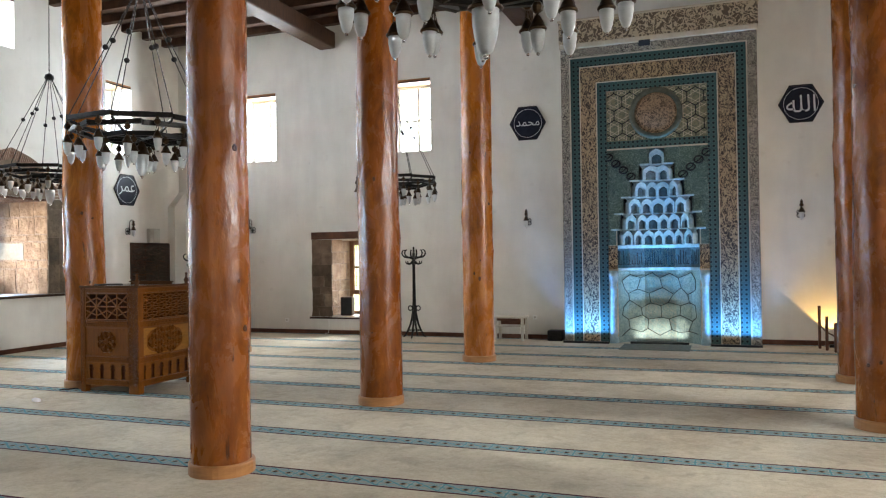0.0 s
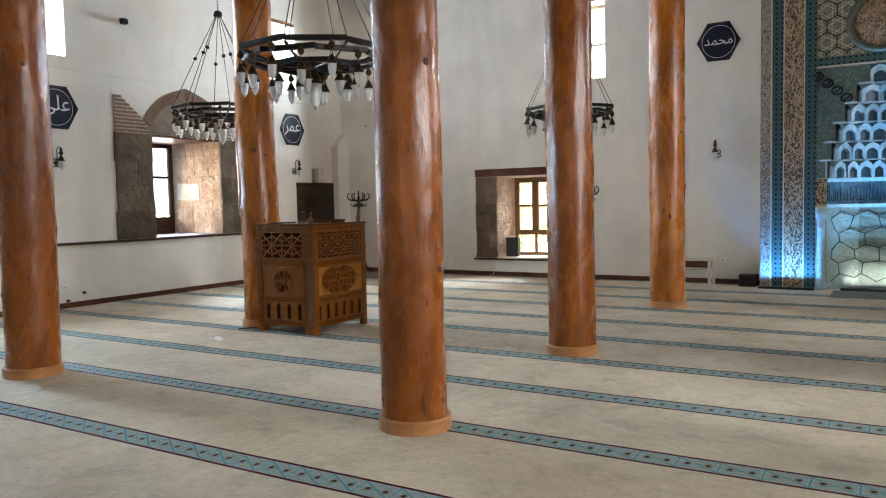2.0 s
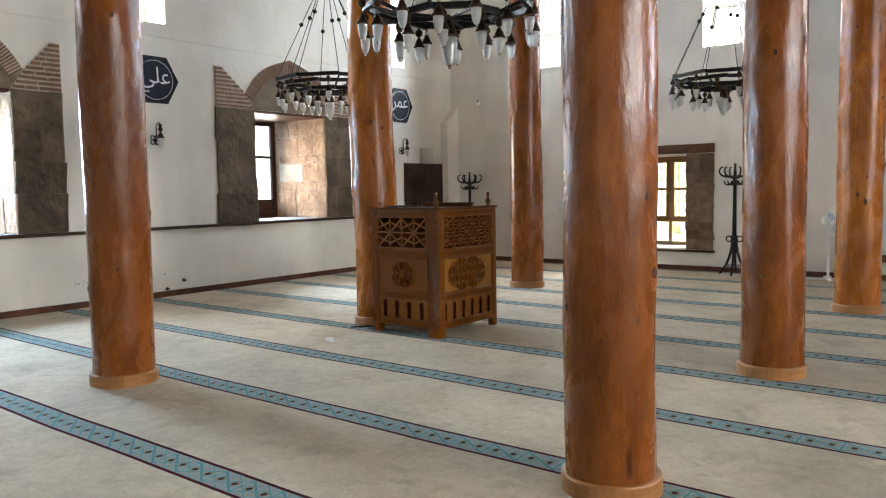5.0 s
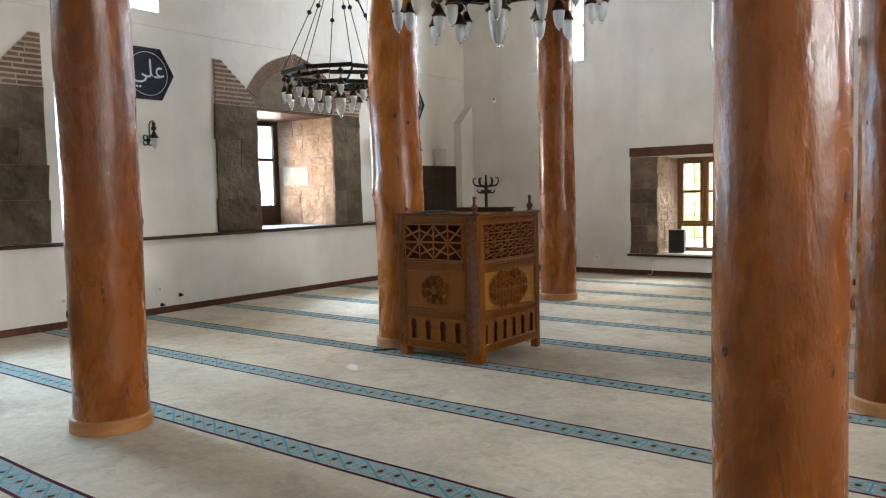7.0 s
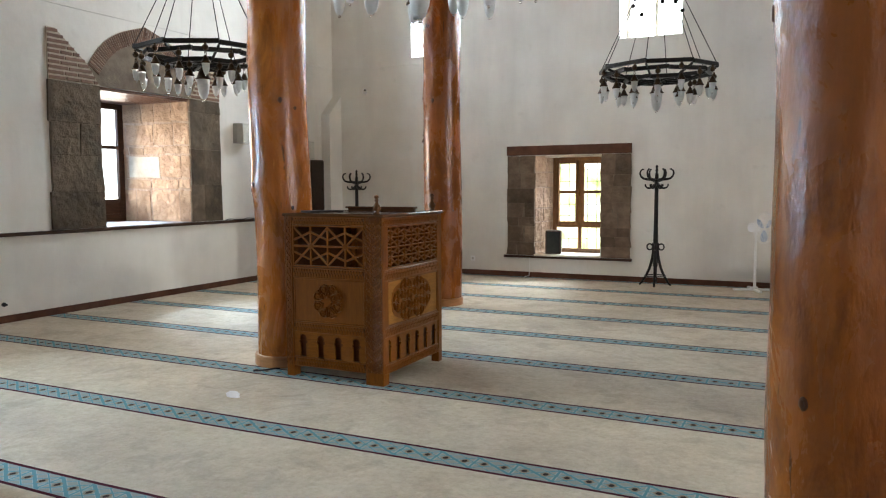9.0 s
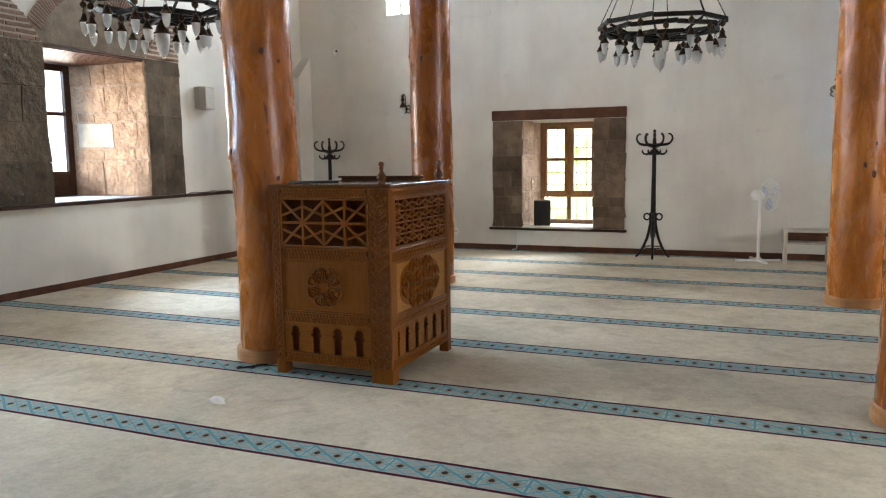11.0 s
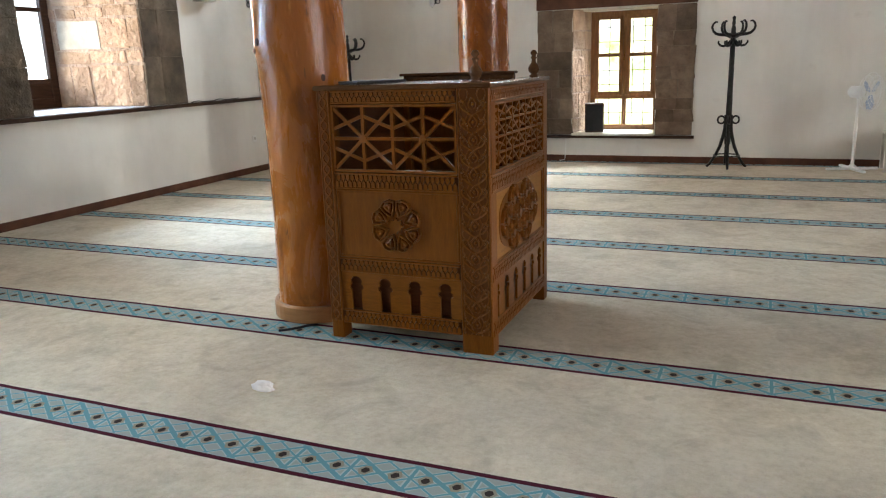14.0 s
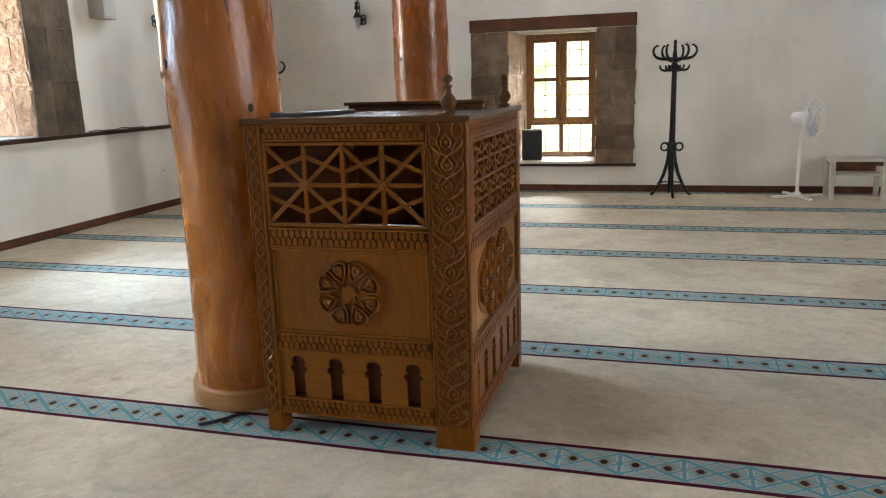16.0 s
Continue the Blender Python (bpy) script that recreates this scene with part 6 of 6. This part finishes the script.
# ---- pedestal fan ----
fan = hub("pedestal_fan", "small white plastic pedestal fan on a cross base", "fan", pose(-4.37, 14.36, 0))
for a in (20, 110, 200, 290):
    bm = bmesh.new()
    box(bm, 0.0, 0.30, -0.022, 0.022, 0.004, 0.032, 0.006, pose(0, 0, 0.002 * (a > 100 and a < 250), 0, 0, a))
    part("foot", bm, M_plastic_w, fan)
bm = bmesh.new()
lathe(bm, [(0.05, 0.03), (0.05, 0.05), (0.02, 0.07), (0.019, 0.55), (0.015, 0.56), (0.014, 0.82), (0.022, 0.84), (0.022, 0.88)], 12)
part("pole", bm, M_plastic_w, fan, smooth=True)
FAN = pose(0.0, 0, 0.92, 0, 90, -32) @ Matrix.Scale(1.18, 4)
bm = bmesh.new()
lathe(bm, [(0.03, -0.10), (0.055, -0.08), (0.06, 0.0), (0.045, 0.04)], 14, FAN)
part("motor", bm, M_plastic_w, fan, "white motor housing", smooth=True)
bm = bmesh.new()
for rr in (0.06, 0.11, 0.16, 0.19):
    for zz in (0.07, 0.16):
        dz = 0.0 if rr < 0.19 else (0.045 if zz < 0.1 else -0.045)
        tube(bm, [FAN @ Vector((rr * math.cos(t * math.pi / 14), rr * math.sin(t * math.pi / 14), zz + dz)) for t in range(28)], 0.003 if rr < 0.19 else 0.0055, 4, True)
for i in range(28):
    a = math.pi * i / 14
    for zz, z2 in ((0.06, 0.115), (0.16, 0.115)):
        tube(bm, [FAN @ Vector((0.03 * math.cos(a), 0.03 * math.sin(a), zz)), FAN @ Vector((0.15 * math.cos(a), 0.15 * math.sin(a), zz)), FAN @ Vector((0.19 * math.cos(a), 0.19 * math.sin(a), z2))], 0.0019, 3)
part("guard", bm, M_plastic_w, fan, "thin wire guard")
for i in range(3):
    bm = bmesh.new()
    m = FAN @ Matrix.Translation((0, 0, 0.115)) @ Matrix.Rotation(2.094 * i, 4, "Z") @ Matrix.Rotation(0.35, 4, "X")
    prism(bm, [(0.03, -0.02), (0.10, -0.055), (0.165, -0.04), (0.17, 0.02), (0.12, 0.05), (0.03, 0.02)], -0.002, 0.002, "z", m)
    part("blade", bm, M_plastic_b, fan, "translucent bluish blade")

# ---- low bench table ----
st = hub("low_table", "small pale painted low table with a brown shelf", "table", pose(0, 0, 0))
M_paint = noisy("worn_cream_paint", [(0.3, (0.40, 0.37, 0.31)), (0.7, (0.55, 0.52, 0.45))], 7, 0.6, bstr=0.15)
TX0, TX1, TY0, TY1 = -4.06, -3.48, 14.20, 14.58
part("tabletop", bbox(TX0 - 0.01, TX1 + 0.02, TY0 - 0.01, TY1, 0.432, 0.46, 0.005), M_paint, st)
for a, b in ((TX0, TX0 + 0.05), (TX1 - 0.05, TX1)):
    for c, d in ((TY0, TY0 + 0.05), (TY1 - 0.06, TY1 - 0.01)):
        part("leg", bbox(a, b, c, d, 0.0, 0.431, 0.004), M_paint, st)
part("shelf", bbox(TX0 + 0.05, TX1 - 0.05, TY0 + 0.01, TY1 - 0.02, 0.27, 0.29, 0.003), M_paint, st)
part("drawer_back", bbox(TX0 + 0.05, TX1 - 0.05, TY1 - 0.06, TY1 - 0.045, 0.29, 0.43), M_skirt, st, "brown board")
part("apron", bbox(TX0 + 0.05, TX1 - 0.05, TY0 + 0.012, TY0 + 0.03, 0.385, 0.431), M_skirt, st, "brown strip")

# ---- small black box beside the niche ----
bm = bmesh.new()
box(bm, -3.05, -2.76, 14.35, 14.60, 0.0, 0.20, 0.012)
sp = thing("floor_speaker", bm, M_plastic_k, "small black loudspeaker box standing beside the niche", "loudspeaker")
bm = bmesh.new()
box(bm, -3.03, -2.78, 14.342, 14.35, 0.02, 0.18, 0.003)
part("grille", bm, M_iron, sp)

# ---- loudspeaker on the window sill ----
wsp = hub("window_speaker", "dark brown loudspeaker box standing on the window sill", "loudspeaker", pose(-7.58, QY + 0.17, 0.393, 0, 0, 12))
part("cabinet", bbox(-0.13, 0.13, -0.11, 0.11, 0.0, 0.40, 0.012), M_darkwood, wsp)
part("grille", bbox(-0.11, 0.11, -0.118, -0.109, 0.02, 0.38, 0.004), M_plastic_k, wsp, "black cloth grille")

# ---- wall cupboard in the corner ----
M_gloss = noisy("glossy_dark_brown_wood", [(0.3, (0.018, 0.009, 0.005)), (0.7, (0.042, 0.02, 0.011))], 5, 0.16, stretch=(1, 1, 8), bstr=0.05, spec=0.5)
wr = hub("wall_cupboard", "flat dark brown wooden cupboard on the wall rail", "cupboard", pose(0, 0, 0))
WX1 = LX + 0.06
part("body", bbox(LX - 0.002, WX1 - 0.016, 13.12, 14.32, 1.03, 2.04, 0.004), M_darkwood, wr)
for a, b in ((13.13, 13.515), (13.525, 13.915), (13.925, 14.31)):
    d = part("door", bbox(WX1 - 0.015, WX1, a, b, 1.05, 2.02, 0.004), M_gloss, wr)
    part("handle", bbox(WX1, WX1 + 0.015, b - 0.05, b - 0.038, 1.45, 1.55, 0.003), M_bronze, d, "dark metal handle")
bm = bmesh.new()
tube(bm, [(LX + 0.03, 13.10, 1.03), (LX + 0.03, 13.095, 1.15), (LX + 0.02, 13.11, 1.25)], 0.004, 5)
part("cord", bm, M_plastic_w, wr, "thin pale cord")


def speaker(m, label):
    s = hub("wall_speaker", label, "loudspeaker", m)
    bm = bmesh.new()
    prism(bm, [(-0.13, 0.0), (0.13, 0.0), (0.15, -0.10), (0.10, -0.17), (-0.10, -0.17), (-0.15, -0.10)], 0.0, 0.31, "z")
    part("case", bm, M_grey, s)
    part("grille", bbox(-0.095, 0.095, -0.176, -0.169, 0.02, 0.29, 0.003), M_cream, s, "pale cloth grille")
    return s


M_grey = noisy("grey_beige_plastic", [(0.3, (0.40, 0.39, 0.34)), (0.7, (0.50, 0.48, 0.43))], 6, 0.5, bstr=0)
M_cream = noisy("pale_grille", [(0.3, (0.48, 0.48, 0.42)), (0.7, (0.60, 0.60, 0.54))], 60, 0.7, bstr=0.2)
speaker(pose(LX + 0.002, 12.06, 2.235, 0, 0, 90), "beige box loudspeaker fixed to the white wall")
bm = bmesh.new()
part("cable", tube(bm, [(0, 0.13, 0.1), (0.0, 0.02, 0.12)], 0.005, 5), M_plastic_k, bpy.data.objects["wall_speaker"], m=None)
speaker(pose(LX + 0.002, 13.76, 2.045, 0, 0, 90), "grey box loudspeaker fixed above the wall cupboard")


# ---- cameras, sockets and cables ----
def cctv(m, label):
    c = hub("security_camera", label, "security camera", m, "security cameras")
    part("mount", bbox(-0.03, 0.03, -0.03, 0.0, -0.03, 0.03, 0.004), M_plastic_w, c)
    bm = bmesh.new()
    lathe(bm, [(0.035, -0.02), (0.042, 0.0), (0.042, 0.10), (0.036, 0.12)], 12, pose(0, -0.06, 0, 80, 0, 40))
    part("barrel", bm, M_plastic_w, c, smooth=True)
    bm = bmesh.new()
    lathe(bm, [(0.02, 0.118), (0.02, 0.126)], 10, pose(0, -0.06, 0, 80, 0, 40))
    part("lens", bm, M_plastic_k, c, "black lens")
    return c


cctv(pose(LX + 0.002, 6.66, 2.94, 0, 0, 90), "small white security camera fixed to the wall")
cctv(pose(-11.17, QY - 0.002, 3.29), "small white security camera fixed to the wall")
dk = hub("wall_spotlight", "small dark spotlight on a bracket high on the wall", "spotlight", pose(LX + 0.002, 8.92, 4.68, 0, 0, 90))
part("bracket", bbox(-0.03, 0.03, -0.06, 0.0, -0.02, 0.05, 0.004), M_plastic_w, dk)
part("head", bbox(-0.055, 0.055, -0.16, -0.06, -0.06, 0.03, 0.012), M_plastic_k, dk, "black lamp head")


def socket(m):
    s = hub("wall_socket", "white plastic wall socket", "socket", m, "wall sockets")
    part("plate", bbox(-0.042, 0.042, -0.012, 0.0, -0.042, 0.042, 0.004), M_plastic_w, s)
    bm = bmesh.new()
    lathe(bm, [(0.022, 0.0), (0.022, 0.004)], 14, Matrix.Translation((0, -0.012, 0)) @ Matrix.Rotation(radians(90), 4, "X"))
    part("cup", bm, M_grey, s)
    return s


so = socket(pose(LX + 0.002, 7.72, 0.33, 0, 0, 90))
for m in (pose(LX + 0.002, 6.45, 0.33, 0, 0, 90), pose(LX + 0.002, 6.56, 0.33, 0, 0, 90), pose(LX + 0.002, 12.90, 0.47, 0, 0, 90), pose(-9.0, QY - 0.002, 0.28), pose(-3.37, QY - 0.002, 0.42)):
    copy_thing(so, m)
for yy, zz in ((7.75, 0.115), (8.03, 0.215)):
    bm = bmesh.new()
    lathe(bm, [(0.025, 0), (0.025, 0.02), (0.014, 0.028), (0.014, 0.06)], 10, pose(LX + 0.002, yy, zz, 0, 90, 0))
    thing("pipe_stub", bm, M_plastic_k, "short dark pipe stub sticking out of the wall", "pipe")
bm = bmesh.new()
tube(bm, [(-7.93, QY - 0.056, 0.33), (-7.935, QY - 0.03, 0.26), (-7.94, QY - 0.02, 0.15), (-7.95, QY - 0.03, 0.02), (-8.02, QY - 0.05, 0.008)], 0.006, 6)
thing("cable", bm, M_plastic_w, "white cable hanging from the sill to the floor", "cable", smooth=True)
bm = bmesh.new()
pts = []
for i in range(25):
    y = 11.68 + i * 0.038
    pts.append((LX + 0.03 + 0.012 * math.sin(i * 0.8), y, 1.034 + max(0, 0.012 * math.sin(i * 0.55))))
tube(bm, pts, 0.006, 5)
thing("cable", bm, M_plastic_k, "black cable lying along the wooden rail", "cable", smooth=True)

# dark tube added to draw the slit of a carpet seam
bm = bmesh.new()
tube(bm, [(-7.63, 7.57, 0.009), (-7.665, 7.545, 0.012), (-7.70, 7.50, 0.009), (-7.745, 7.455, 0.008), (-7.79, 7.42, 0.008)], 0.008, 6)
thing("cable", bm, M_plastic_k, "short black tube marking a dark slit in the carpet seam beside the lectern", "cable", smooth=True)

# crumpled tissue on the carpet
bm = bmesh.new()
bmesh.ops.create_icosphere(bm, subdivisions=3, radius=0.05)
for v in bm.verts:
    k = 1 + 0.45 * noise.noise(v.co * 26) + 0.2 * noise.noise(v.co * 60)
    v.co = Vector((v.co.x * k * 1.0, v.co.y * k * 0.6, max(-0.014, v.co.z * k * 0.62)))
thing("tissue", bm, noisy("white_paper", [(0.3, (0.80, 0.80, 0.79)), (0.7, (0.88, 0.88, 0.87))], 9, 0.9, bstr=0.2), "crumpled white paper tissue lying on the carpet", "tissue", smooth=False, m=pose(-7.405, 6.745, 0.016, 0, 0, 20))

# niche side: rail posts and warm uplight
rl = hub("low_rail", "short dark wooden rail posts beside the lit wall", "rail", pose(0, 0, 0))
for x, y, h in ((1.62, 14.25, 0.72), (1.70, 14.0, 0.56), (1.80, 13.75, 0.48)):
    part("post", bbox(x - 0.022, x + 0.022, y - 0.022, y + 0.022, 0.0, h, 0.006), M_skirt, rl)
bm = bmesh.new()
tube(bm, [(1.62, 14.25, 0.40), (1.70, 14.0, 0.30), (1.80, 13.75, 0.25)], 0.012, 6)
part("rail", bm, M_skirt, rl)
ul = hub("wall_uplight", "small warm spotlight on the floor by the wall", "spotlight", pose(1.84, 14.45, 0))
part("housing", bbox(-0.05, 0.05, -0.04, 0.04, 0.0, 0.05, 0.008), M_plastic_k, ul)
sd = bpy.data.lights.new("wall_uplight", "SPOT")
sd.energy, sd.color, sd.spot_size, sd.spot_blend, sd.shadow_soft_size = 60, (1.0, 0.60, 0.16), radians(88), 0.15, 0.02
so_ = new("uplight", sd)
so_.matrix_world = look((1.84, 14.45, 0.09), (1.88, 14.60, 1.0))
bm = bmesh.new()
box(bm, -0.10, 0.10, -0.05, 0.05, -0.05, 0.05, 0.01)
thing("niche_spotlight", bm, M_plastic_k, "small black floodlight under the niche crest", "spotlight", m=pose(-1.15, 14.20, 5.46, 20, 0, 0))
